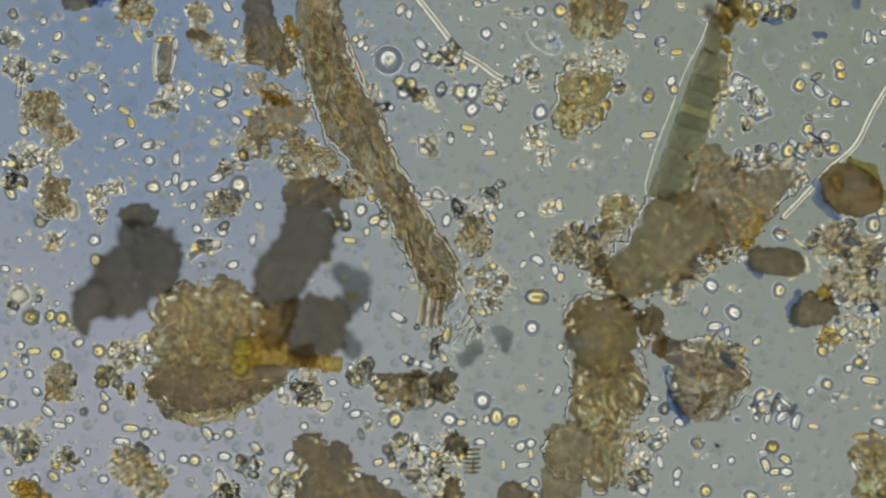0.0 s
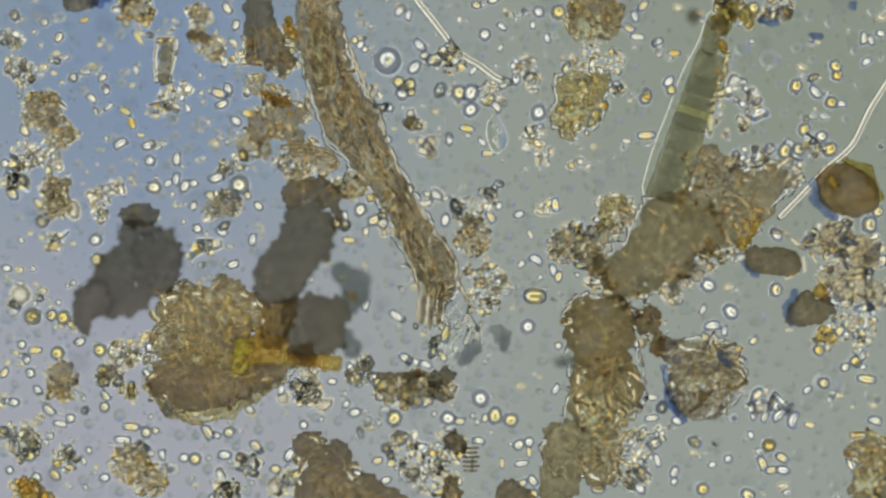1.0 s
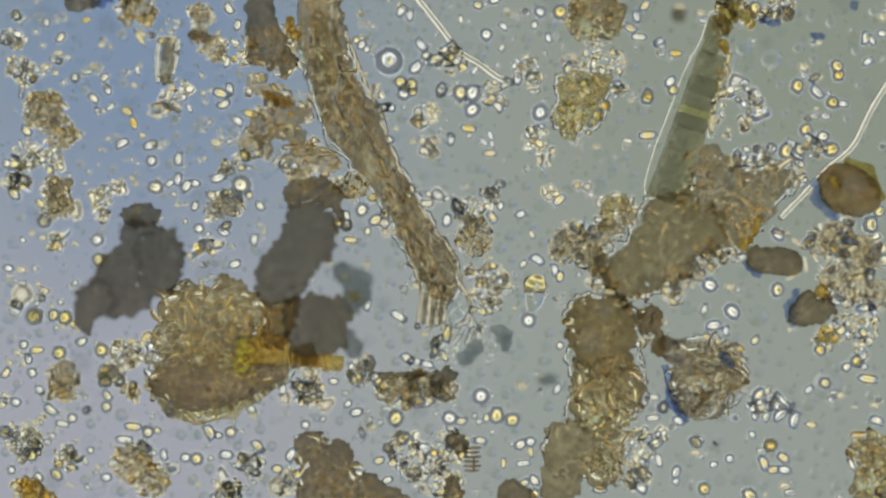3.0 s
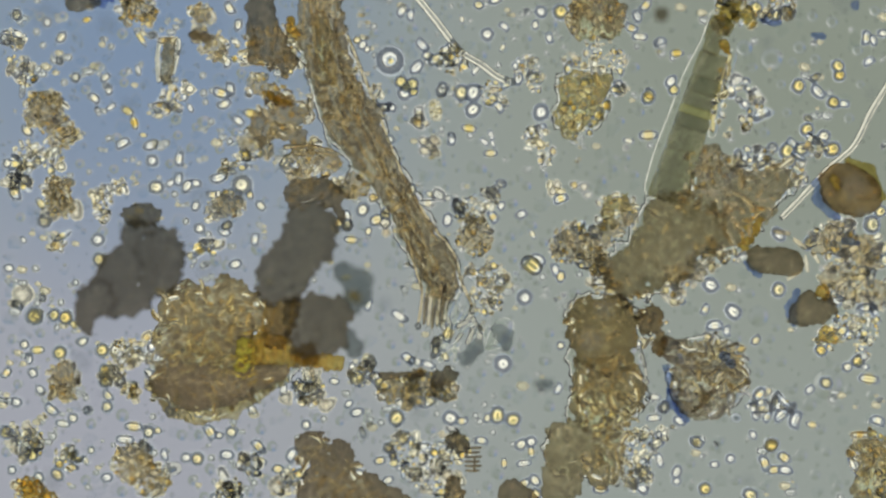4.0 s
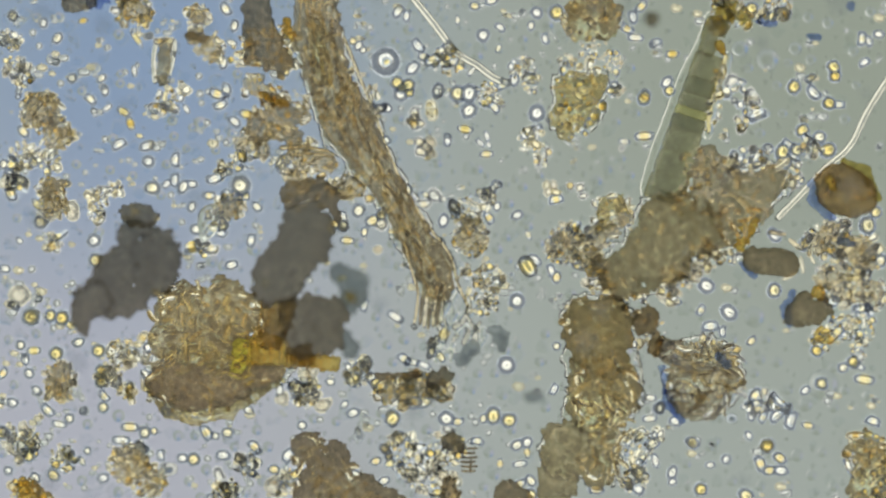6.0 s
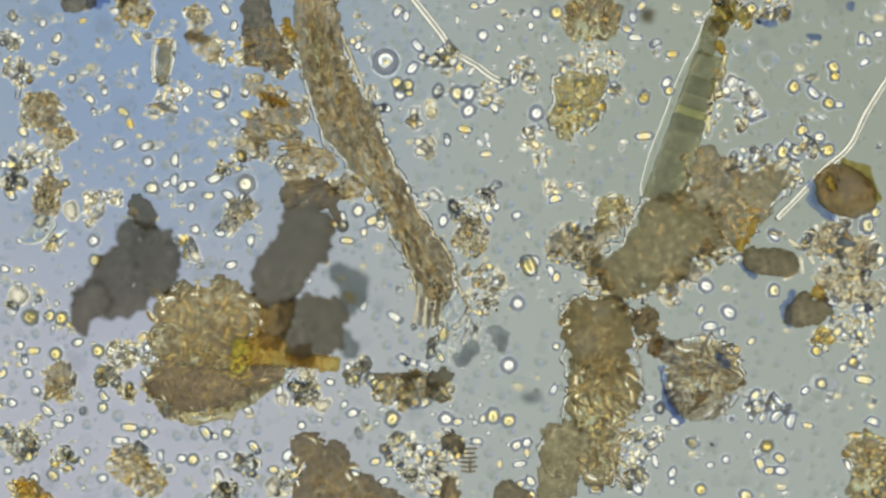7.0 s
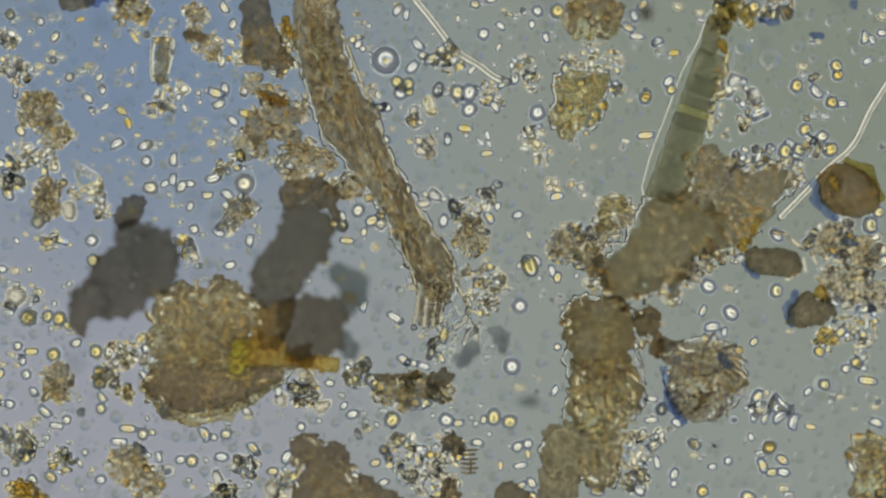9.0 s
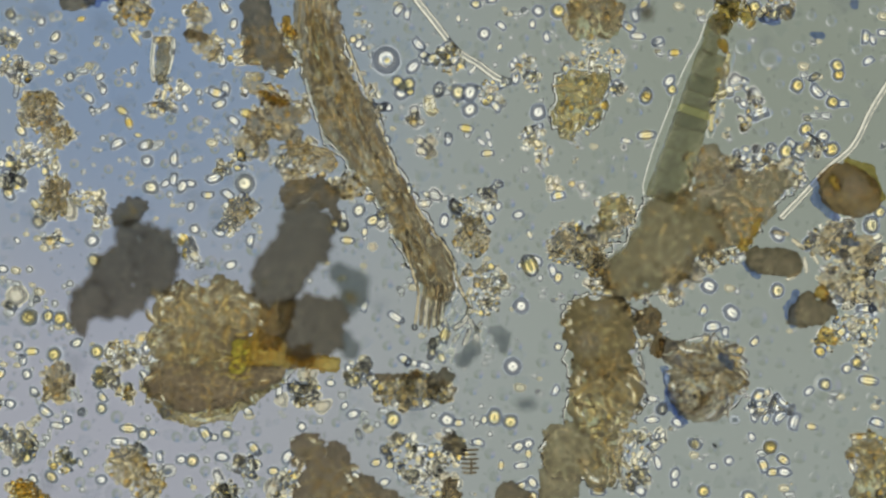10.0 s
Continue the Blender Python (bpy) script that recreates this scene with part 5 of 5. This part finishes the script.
def soft_haze():
    me = pebble_mesh("haze", 9, 0.3, 2)
    joined("soft_haze", "faint blurred haze of matter high in the water film", "haze", haze, HAZE, me, 0.3)
    bpy.data.objects["soft_haze"].location.z = 0.75


soft_haze()


def pale_veils():
    rng = random.Random(301)
    spots = []
    while len(spots) < 360:
        x, y = rng.uniform(0, 1568), rng.uniform(0, 882)
        if field_of(BUSY, np.array([x]), np.array([y]), 4.0)[0] < 0 and (x < 950 or rng.random() < 0.6):
            spots.append((x, y, rng.uniform(5, 13)))
    for k in range(3):
        joined("pale_granules", "pale half-clear granules spread through the film", "granules", spots[k::3], VEIL, pebble_mesh("veil", 60 + k, 0.55, 2, 1.3 - 0.2 * k), 0.3)


pale_veils()


def tiny_grains():
    """Small uneven grains, denser near the heaps and in the left part of the smear."""
    rng = random.Random(411)
    spots = []
    while len(spots) < 600:
        x, y = rng.uniform(0, 1568), rng.uniform(0, 882)
        clump = 0.5 + 0.5 * math.sin(x * 0.021 + 1.3 * math.sin(y * 0.017)) * math.sin(y * 0.026 + 0.7)
        if field_of(BUSY, np.array([x]), np.array([y]), 4.0)[0] < 0 and rng.random() < clump * (1.0 if x < 950 else 0.55):
            r = 3.2 + 5.6 * rng.random() ** 1.6
            spots.append((x, y, r))
            for _ in range(rng.choice((0, 0, 1, 1, 2, 3))):
                turn, small = rng.uniform(0, 6.3), r * rng.uniform(0.55, 1.0)
                x, y = x + (r + small) * 0.95 * math.cos(turn), y + (r + small) * 0.95 * math.sin(turn)
                spots.append((x, y, small))
    for k in range(3):
        joined("tiny_grains", "tiny uneven clear grains scattered in the film", "grains", spots[k::3], (TINY, SPARK, TINY)[k], drop_mesh("tiny", 80 + k, 0.12, 1.35 - 0.18 * k, 0.85, 0.12 * k, sides=14), 0.8)


tiny_grains()


# ---- single things among the debris ----
def thread(label, points, radius):
    ob = thing("clear_thread", label, "thread", *points[0][:2])
    tube("strand", THREAD, ob, points, radius, 0.03, steps=8, section=ROOF)


def single_things():
    thread("long clear hair-like thread lying over granules", [(728, -14), (775, 45), (812, 92), (850, 116), (880, 138), (910, 148)], 6.2)
    thread("straight clear thread ending in the olive mass", [(1580, 132), (1540, 195), (1508, 258), (1462, 300), (1420, 345), (1378, 388)], 5.6)
    ob = thing("large_droplet", "large clear droplet with a yellow core and a grey rim", "droplet", 688, 108)
    piece("shell", drop_mesh("shell", shoulder=0.42, wall=1.4), CLEAR, 688, 108, 0.018, 25, 0, ob)
    piece("core", drop_mesh("core", 2, 0.06, 1.1, 1.0, cone=0.02, wall=4.0, shoulder=0.9, edge=1.04), YOLK, 690, 110, 0.05, 8.5, 0, ob, 0.6)
    ob = thing("droplet_cluster", "cluster of yellow droplets fused together", "droplet cluster", 717, 155)
    for x, y, r in ((708, 146, 12), (728, 150, 12), (714, 166, 13), (730, 163, 9), (717, 155, 10)):
        piece("lobe", LENS, YOLK if x != 714 else CLEAR, x, y, 0.014, r, 0, ob)
    ob = thing("granular_cell", "small round cell with four clear granules inside", "cell", 758, 260)
    for x, y in ((749, 251), (767, 250), (750, 268), (767, 269), (759, 260)):
        piece("granule", PEBBLES[1], GRAIN if x != 767 else BROWN_GRAIN, x, y, 0.012, 10, x, ob)
    ob = thing("striped_fragment", "small ladder-like dark striped fragment", "fragment", 833, 815)
    for k in range(6):
        tube("bar", DARKBROWN, ob, [(816 + k, 792 + k * 8), (834, 793 + k * 8), (851 - k % 2 * 4, 792 + k * 8)], 2.4, 0.02, steps=3, sides=6)
    tube("bar", DARKBROWN, ob, [(838, 808), (837, 836)], 2.2, 0.024, steps=3, sides=6)
    ob = thing("slim_cell", "slim grey-olive cell with clear walls", "cell", 295, 105)
    lump("body", OLIVE, ob, [(298, 80, 12, 293, 140, 11)], 0.0, 0.035, 61, 3, 24, 0.004)
    tube("wall", THREAD, ob, [(282, 72), (277, 105), (280, 148)], 4, 0.015, section=ROOF)
    tube("wall", THREAD, ob, [(314, 68), (313, 95), (304, 135)], 4, 0.015, section=ROOF)
    piece("granule", PEBBLES[2], GRAIN, 288, 72, 0.02, 8, 0, ob)
    piece("granule", PEBBLES[3], AMBER, 305, 72, 0.02, 8, 0, ob)
    ob = thing("grey_flake", "smoky grey out-of-focus flake", "flake", 830, 622)
    lump("body", GREY, ob, [(822, 632, 14, 842, 612, 12)], 0.0, 0.4, 62, 3, 24, 0.004)
    lump("shade", GREY, ob, [(822, 632, 10, 838, 616, 9)], 0.4, 0.46, 162, 3, 24, 0.004)
    ob = thing("grey_flake", "curled smoky grey flake", "flake", 885, 597)
    lump("body", GREY, ob, [(872, 580, 8, 892, 590, 9), (892, 590, 9, 890, 612, 8)], 0.0, 0.42, 63, 3, 24, 0.004)
    lump("shade", GREY, ob, [(890, 590, 8, 888, 606, 7)], 0.42, 0.46, 163, 3, 24, 0.004)
    rng = random.Random(64)
    ob = thing("pale_shreds", "pale torn shreds at the frayed end of the strand", "shreds", 800, 580)
    for x, y in scatter([(800, 560, 30), (790, 610, 26), (830, 560, 24), (845, 590, 18)], 34, 11, rng):
        a, l = rng.uniform(0.9, 2.6), rng.uniform(8, 20)
        tube("shred", rng.choice((THREAD, GHOST, GHOST)), ob, [(x - l * math.cos(a), y - l * math.sin(a)), (x + rng.uniform(-6, 6), y), (x + l * math.cos(a), y + l * math.sin(a))], rng.uniform(3, 6.5), 0.02, steps=4)
    ob = thing("amber_shred", "bright amber shred beside the strand", "shred", 490, 178)
    lump("body", ORANGE, ob, [(474, 172, 9, 510, 184, 8)], 0.05, 0.1, 65, 4, 18, 0.005)
    granules(ob, [(490, 175, 22)], 14, (4, 7), (AMBER, GRAIN), 66, 0.08)
    ob = thing("amber_shred", "orange shred along the brown strand", "shred", 516, 52)
    lump("body", ORANGE, ob, [(512, 40, 8, 520, 66, 8)], 0.02, 0.06, 165, 4, 18, 0.005)
    granules(ob, [(512, 60, 18), (508, 100, 14)], 16, (4, 7), (AMBER, GRAIN), 166, 0.04)
    ob = thing("pale_needle", "pale splinter lying across brown debris", "splinter", 545, 264)
    tube("body", SHRED, ob, [(500, 262), (545, 260), (592, 270)], 5, 0.075, taper=0.6)
    tube("body", SHRED, ob, [(520, 276), (560, 272), (598, 280)], 4, 0.07, taper=0.6)
    for label, mat, lobes, low, high in (
            ("flat dark flake on amber granules", DARKBROWN, [(675, 664, 6, 745, 662, 6)], 0.05, 0.09),
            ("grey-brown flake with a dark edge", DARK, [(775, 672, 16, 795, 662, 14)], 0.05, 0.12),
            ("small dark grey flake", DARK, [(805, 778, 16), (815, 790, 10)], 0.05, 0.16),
            ("dark lump at the edge of the smear", DARKBROWN, [(905, 872, 26), (930, 885, 18)], 0.03, 0.16),
            ("brown lump under grey granules", DARKBROWN, [(800, 855, 14, 805, 890, 20)], 0.0, 0.08),
            ("small dark oval flake", DARKBROWN, [(341, 64, 8, 364, 68, 8)], 0.02, 0.06),
            ("dark rounded lump with a blue edge", DARKBROWN, [(130, 6, 16, 165, 2, 14)], 0.0, 0.06),
            ("blue edge of a dark lump", BLUE, [(165, 10, 8, 195, 2, 7)], 0.0, 0.03),
            ("bluish flake near clear droplets", BLUE, [(1512, 10, 9)], 0.0, 0.03),
            ("tiny dark blue flake", BLUE, [(1438, 62, 5, 1455, 66, 5)], 0.0, 0.02),
            # The bluish shades below are optical fringes drawn as thin lumps.
            ("bluish shade at the cyst's side", BLUE, [(1186, 690, 5, 1200, 735, 5)], 0.0, 0.02),
            ("bluish shade under amber granules", BLUE, [(1500, 800, 5, 1515, 840, 6)], 0.0, 0.02),
            ("bluish shade beside brown granules", BLUE, [(1490, 425, 6, 1510, 432, 6)], 0.05, 0.07),
            ("bluish shade by amber shreds", BLUE, [(1345, 35, 6, 1375, 42, 6)], 0.0, 0.02)):
        x, y = centre(lobes)
        ob = thing("flake", label, "flake", x, y)
        lump("body", mat, ob, lobes, low, high, int(x), 3.5, 22, 0.005)
    ob = thing("clear_plates", "pale clear plates beside the dark spore", "plates", 1400, 430)
    for x, y, r, t in ((1380, 412, 16, 10), (1412, 432, 15, 40), (1424, 468, 15, 80), (1402, 488, 14, -30), (1440, 455, 13, 60)):
        piece("plate", LONGROD, SHRED, x, y, 0.02, r, t, ob)


single_things()


# ---- things that drift or are pushed aside ----
def swimmer():
    ob = thing("ciliate", "transparent slipper-shaped ciliate with pale vacuoles", "ciliate", 960, 78, 0.1)
    bm = bmesh.new()
    bmesh.ops.create_uvsphere(bm, u_segments=24, v_segments=16, radius=1.0)
    for v in bm.verts:
        x, y, z = v.co.z, v.co.x, v.co.y
        blunt = 1.0 - 0.22 * x - 0.12 * x * x
        v.co = Vector((0.035 * x, 0.019 * y * blunt + 0.002 * math.sin(3 * x), 0.012 * z * blunt))
    bmesh.ops.recalc_face_normals(bm, faces=bm.faces)
    part("body", bm, GHOST, ob, "clear soft body")
    for x, y, r in ((-0.012, 0.003, 0.0055), (0.004, -0.005, 0.0045), (0.014, 0.003, 0.004), (-0.022, -0.002, 0.0035)):
        v = new("vacuole", shape_with(BALL, FAINT))
        v.parent = ob
        v.location, v.scale = (x, y, 0.004), (r, r, r)
    groove = tube("oral_groove", GHOST, None, [(0, 0), (7, 4), (14, 3), (20, -2)], 2.2, 0.0, steps=4)
    groove.parent = ob
    groove.location = -at(6, 0) + Vector((0, 0, 0.009))
    return ob


def drift(ob, rows, z=None):
    """rows: seconds, place in millimetres, turn in degrees clockwise from how it was built"""
    z = ob.location.z if z is None else z
    walk(ob, [(t, pose(*at(x, y, z), 0, 0, -turn)) for t, x, y, turn in rows])


def single(name, label, category, me, material, x, y, r, squash=1.0, z=None):
    return tagged(piece(name, me, material, x, y, r * squash / 1000 if z is None else z, r, 0, None, squash), label, category)


ciliate = swimmer()
crystal = single("barrel_crystal", "clear barrel-shaped crystal with a yellow core", "crystal", rod_mesh("barrel", 1.45, 0.0), YOLK, 948, 525, 21)
ring_droplet = single("droplet", "clear droplet with a thick dark rim", "droplet", LENS, CLEAR, 851, 704, 16, 1.0, 0.014)
bead = single("droplet", "small white droplet with a dark rim", "droplet", LENS, CLEAR, 935, 577, 14, 1.0, 0.01)
barrel = thing("barrel_cell", "brown-walled barrel-shaped cell with clear granules", "cell", 762, 203)
piece("body", drop_mesh("cell_body", 5, 0.05, 1.0, 0.52, 0.0, -0.35, shoulder=0.75), SHRED, 762, 203, 0.012, 19, 0, barrel)
for dx in (-10, 0, 10):
    piece("granule", PEBBLES[dx % 7], SPARK, 762 + dx, 203 + dx % 3, 0.03, 5, dx * 9, barrel)
pair = thing("granule_pair", "pair of clear granules stuck together", "granules", 740, 212)
for x, y, r in ((733, 207, 11), (743, 216, 12), (752, 206, 8), (736, 222, 7)):
    piece("granule", PEBBLES[int(x) % 8], GRAIN, x, y, 0.012, r, x, pair)
plate_cell = thing("plated_cell", "pale oval cell with a yellow plate", "cell", 970, 366)
for x, y, r in ((958, 362, 9), (968, 372, 10), (956, 374, 7), (970, 360, 7)):
    piece("granule", PEBBLES[x % 8], BROWN_GRAIN if r > 8 else SPARK, x, y, 0.012, r, x * 7, plate_cell)
piece("plate", PEBBLES[5], YOLK, 984, 361, 0.012, 10, 80, plate_cell, 0.8)
shoved = thing("granule_pair", "two clear granules side by side", "granules", 1022, 292)
for x, y, r in ((1030, 288, 10), (1014, 295, 9), (1044, 296, 7)):
    piece("granule", PEBBLES[int(x) % 8], GRAIN, x, y, 0.01, r, x, shoved)
knob = thing("loose_fragment", "dark brown fragment loose beside the dark clump", "fragment", 250, 383, 0.1)
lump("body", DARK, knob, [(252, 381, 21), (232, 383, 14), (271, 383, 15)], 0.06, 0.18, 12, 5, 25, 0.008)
GOLDHEAP = cluster("granule_heap", "flat brown heap ringed by clear granules", "granule heap", [(380, 372, 18, 415, 362, 18), (400, 350, 14)], 44, (4, 7), MX, 140, HEAPED, "granule heaps")
YELLOWHEAP = cluster("granule_heap", "bright yellow heap of three droplets", "granule heap", [(345, 440, 10, 385, 438, 10)], 7, (8, 12), (YOLK, YOLK, GRAIN), 141, None, "granule heaps")
BALLHEAP = cluster("granule_heap", "compact golden-brown heap of fine granules", "granule heap", [(100, 335, 24), (108, 362, 22)], 60, (3.5, 6), BR, 142, HEAPED, "granule heaps", 0.04)
SHARDHEAP = cluster("granule_heap", "clear shards beside the dark clump", "granule heap", [(180, 350, 18), (210, 330, 12), (180, 378, 14)], 30, (4, 7), (SPARK, GRAIN), 133, None, "granule heaps")
SMALLHEAP = cluster("granule_heap", "small heap of clear and yellow granules", "granule heap", [(105, 428, 14)], 9, (6, 9), (GRAIN, YOLK, BROWN_GRAIN), 143, None, "granule heaps")
clear_bead = single("droplet", "large clear droplet with a thin dark rim", "droplet", LENS, CLEAR, 427, 328, 18, 1.0, 0.013)
dark_bead = single("grain", "small dark brown grain", "grain", PEBBLES[0], BROWN_GRAIN, 682, 412, 9)
haze_a = thing("dark_mote", "blurred dark mote floating above the slide", "mote", 1203, 45, 0.5)
lump("body", DARK, haze_a, [(1203, 45, 13)], 0.55, 0.6, 150, 2, 20, 0.002)
haze_b = thing("dark_mote", "blurred grey mote floating above the slide", "mote", 960, 668, 0.5)
lump("body", GREY, haze_b, [(950, 668, 9, 970, 668, 9)], 0.5, 0.54, 151, 2, 20, 0.002)
lump("heart", GREY, haze_b, [(955, 668, 8, 965, 668, 8)], 0.56, 0.6, 152, 2, 20, 0.002)


def motions():
    way = [(0.0, 960, 78), (0.1, 892, 30), (0.2, 850, 10), (0.3, 800, -45), (0.4, 720, -60), (0.5, 660, -10), (0.6, 660, 120), (0.7, 714, 221), (0.8, 745, 290), (0.9, 847, 300),
           (1.0, 880, 238), (1.1, 840, 172), (1.2, 811, 134), (1.3, 798, 128), (1.4, 800, 98), (1.5, 846, 45), (1.6, 900, -40), (1.7, 970, -30), (1.8, 975, 120), (1.9, 955, 225),
           (2.0, 955, 245), (2.1, 945, 232), (2.2, 957, 240), (2.3, 990, 255), (2.4, 1028, 276), (2.5, 1020, 312), (2.6, 1010, 338), (2.7, 961, 370), (2.9, 950, 480), (3.1, 930, 570),
           (3.3, 880, 690), (3.5, 850, 660), (3.7, 880, 590), (3.8, 894, 564), (3.9, 886, 588), (4.0, 880, 592), (4.1, 864, 590), (4.2, 845, 580), (4.3, 790, 562), (4.4, 724, 540),
           (4.5, 708, 486), (4.6, 697, 468), (4.7, 676, 404), (4.8, 666, 396), (4.9, 658, 393), (5.0, 632, 376), (5.2, 560, 350), (5.5, 450, 300), (5.7, 404, 263), (5.9, 380, 340),
           (6.1, 370, 420), (6.3, 330, 400), (6.5, 240, 360), (6.7, 120, 350), (6.8, 84, 358), (6.9, 92, 383), (7.0, 80, 408), (7.1, 50, 410), (7.2, 45, 388), (7.3, 50, 370),
           (7.4, 42, 370), (7.5, 14, 386), (7.7, -60, 420), (8.3, -80, 400), (8.5, -20, 375), (8.6, 51, 383), (8.7, 111, 416), (8.8, 154, 402), (8.9, 205, 385), (9.0, 170, 318),
           (9.1, 138, 294), (9.2, 122, 299), (9.3, 68, 322), (9.4, 58, 330), (9.5, 42, 384), (9.6, 32, 391), (9.7, 34, 386), (9.8, -10, 360), (9.9, -60, 350), (10.0, -90, 345)]
    rows, turn = [], 0.0
    for k, (t, x, y) in enumerate(way):
        x0, y0 = way[max(k - 1, 0)][1:]
        x1, y1 = way[min(k + 1, len(way) - 1)][1:]
        step = (math.degrees(math.atan2(y1 - y0, x1 - x0)) - turn + 180) % 360 - 180
        turn += step if k == 0 else max(-75, min(75, step))
        rows.append((t, x, y, turn))
    drift(ciliate, rows, 0.11)
    drift(crystal, [(0, 949, 525, 3), (2.6, 948, 524, 2), (2.8, 948, 522, 4), (3.1, 944, 492, 20), (3.5, 940, 472, 34), (3.8, 939, 470, 36), (4.5, 938, 470, 44), (5.5, 938, 471, 54), (7.0, 941, 469, 64), (8.0, 941, 469, 70), (10.0, 940, 469, 66)])
    drift(ring_droplet, [(0, 853, 706, 0), (1, 852, 705, 0), (2.5, 851, 704, 0), (3.2, 850, 700, 0), (3.8, 853, 684, 0), (4.0, 888, 644, 0), (4.5, 899, 643, 0), (5.5, 900, 645, 0), (7, 906, 645, 0), (8, 909, 646, 0), (10, 910, 646, 0)])
    drift(bead, [(0, 940, 579, 0), (1, 936, 578, 0), (2.7, 935, 577, 0), (3.2, 934, 555, 0), (3.8, 932, 528, 0), (4.2, 921, 527, 0), (5, 919, 528, 0), (7, 922, 536, 0), (10, 925, 540, 0)])
    drift(barrel, [(0, 756, 178, 58), (0.6, 755, 178, 58), (0.7, 746, 190, 40), (0.8, 735, 222, 10), (1.0, 738, 219, 20), (1.2, 744, 214, 45), (1.5, 760, 210, 75), (2.5, 763, 203, 86), (4.5, 769, 195, 80), (5.5, 769, 195, 84), (7.5, 767, 190, 80), (10, 765, 188, 78)])
    drift(pair, [(0, 738, 168, 0), (0.6, 738, 168, 0), (0.8, 722, 222, 40), (1.0, 730, 216, 60), (1.5, 738, 212, 66), (2.5, 740, 212, 60), (10, 738, 210, 60)])
    drift(plate_cell, [(0, 974, 368, 0), (1, 971, 368, 0), (2.5, 970, 366, 0), (2.6, 960, 362, 12), (2.7, 966, 356, 30), (3.2, 978, 344, 60), (3.8, 982, 340, 75), (5, 982, 340, 80), (8, 982, 336, 85), (10, 984, 333, 85)])
    drift(shoved, [(0, 1020, 290, 0), (2.3, 1021, 291, 0), (2.5, 1024, 300, 10), (2.7, 1030, 330, 30), (3.8, 1022, 330, 35), (10, 1022, 328, 38)])
    drift(knob, [(0, 250, 383, 0), (5.7, 250, 383, 0), (6.3, 256, 378, 35), (6.8, 260, 374, 60), (8.6, 260, 374, 62), (8.8, 256, 372, 85), (9.0, 244, 372, 130), (9.2, 242, 373, 150), (10, 243, 373, 150)])
    drift(GOLDHEAP, [(0, GOLDHEAP.location.x * 1000 + 784, 441 - GOLDHEAP.location.y * 1000, 0), (5.7, 398, 362, 0), (6.1, 410, 366, -14), (6.8, 426, 372, -28), (10, 426, 372, -30)])
    drift(YELLOWHEAP, [(0, 365, 439, 0), (5.7, 365, 439, 0), (6.2, 352, 440, 40), (6.8, 338, 436, 66), (10, 338, 436, 68)])
    drift(BALLHEAP, [(0, 104, 349, 0), (5.7, 104, 349, 0), (6.8, 88, 348, 15), (7.0, 92, 346, 22), (7.3, 108, 346, 30), (8.0, 98, 351, 32), (8.5, 109, 346, 30), (8.8, 104, 350, 20), (9.1, 92, 351, 14), (9.4, 90, 344, 10), (9.7, 104, 346, 14), (10, 107, 349, 18)])
    drift(SHARDHEAP, [(0, 190, 352, 0), (5.7, 190, 352, 0), (6.8, 184, 362, 18), (8.5, 186, 360, 20), (8.7, 186, 356, 30), (8.8, 196, 340, 60), (8.9, 190, 340, 85), (9.0, 172, 352, 95), (9.2, 172, 366, 100), (10, 172, 368, 104)])
    drift(SMALLHEAP, [(0, 105, 428, 0), (8.5, 105, 427, 0), (8.7, 114, 412, 20), (8.8, 100, 428, 40), (9.1, 107, 428, 50), (10, 108, 427, 50)])
    drift(clear_bead, [(0, 426, 328, 0), (5.7, 428, 328, 0), (6.3, 436, 327, 0), (6.8, 441, 325, 0), (10, 440, 325, 0)])
    drift(dark_bead, [(0, 682, 412, 0), (4.6, 681, 412, 0), (4.8, 668, 425, 30), (5.0, 668, 444, 60), (5.5, 672, 443, 70), (7.5, 675, 437, 80), (10, 664, 436, 90)])
    drift(haze_a, [(0, 1235, 40, 0), (0.5, 1225, 42, 0), (1, 1213, 45, 0), (2.5, 1203, 45, 0), (3.8, 1155, 38, 0), (4.5, 1153, 58, 0), (7, 1138, 42, 0), (10, 1132, 40, 0)])
    drift(haze_b, [(0, 1004, 600, 0), (0.6, 996, 618, 0), (1.8, 986, 660, 0), (2.5, 972, 664, 0), (3.8, 956, 668, 0), (4.5, 956, 688, 0), (5.5, 948, 692, 0), (8, 940, 695, 0), (10, 930, 703, 0)])


motions()
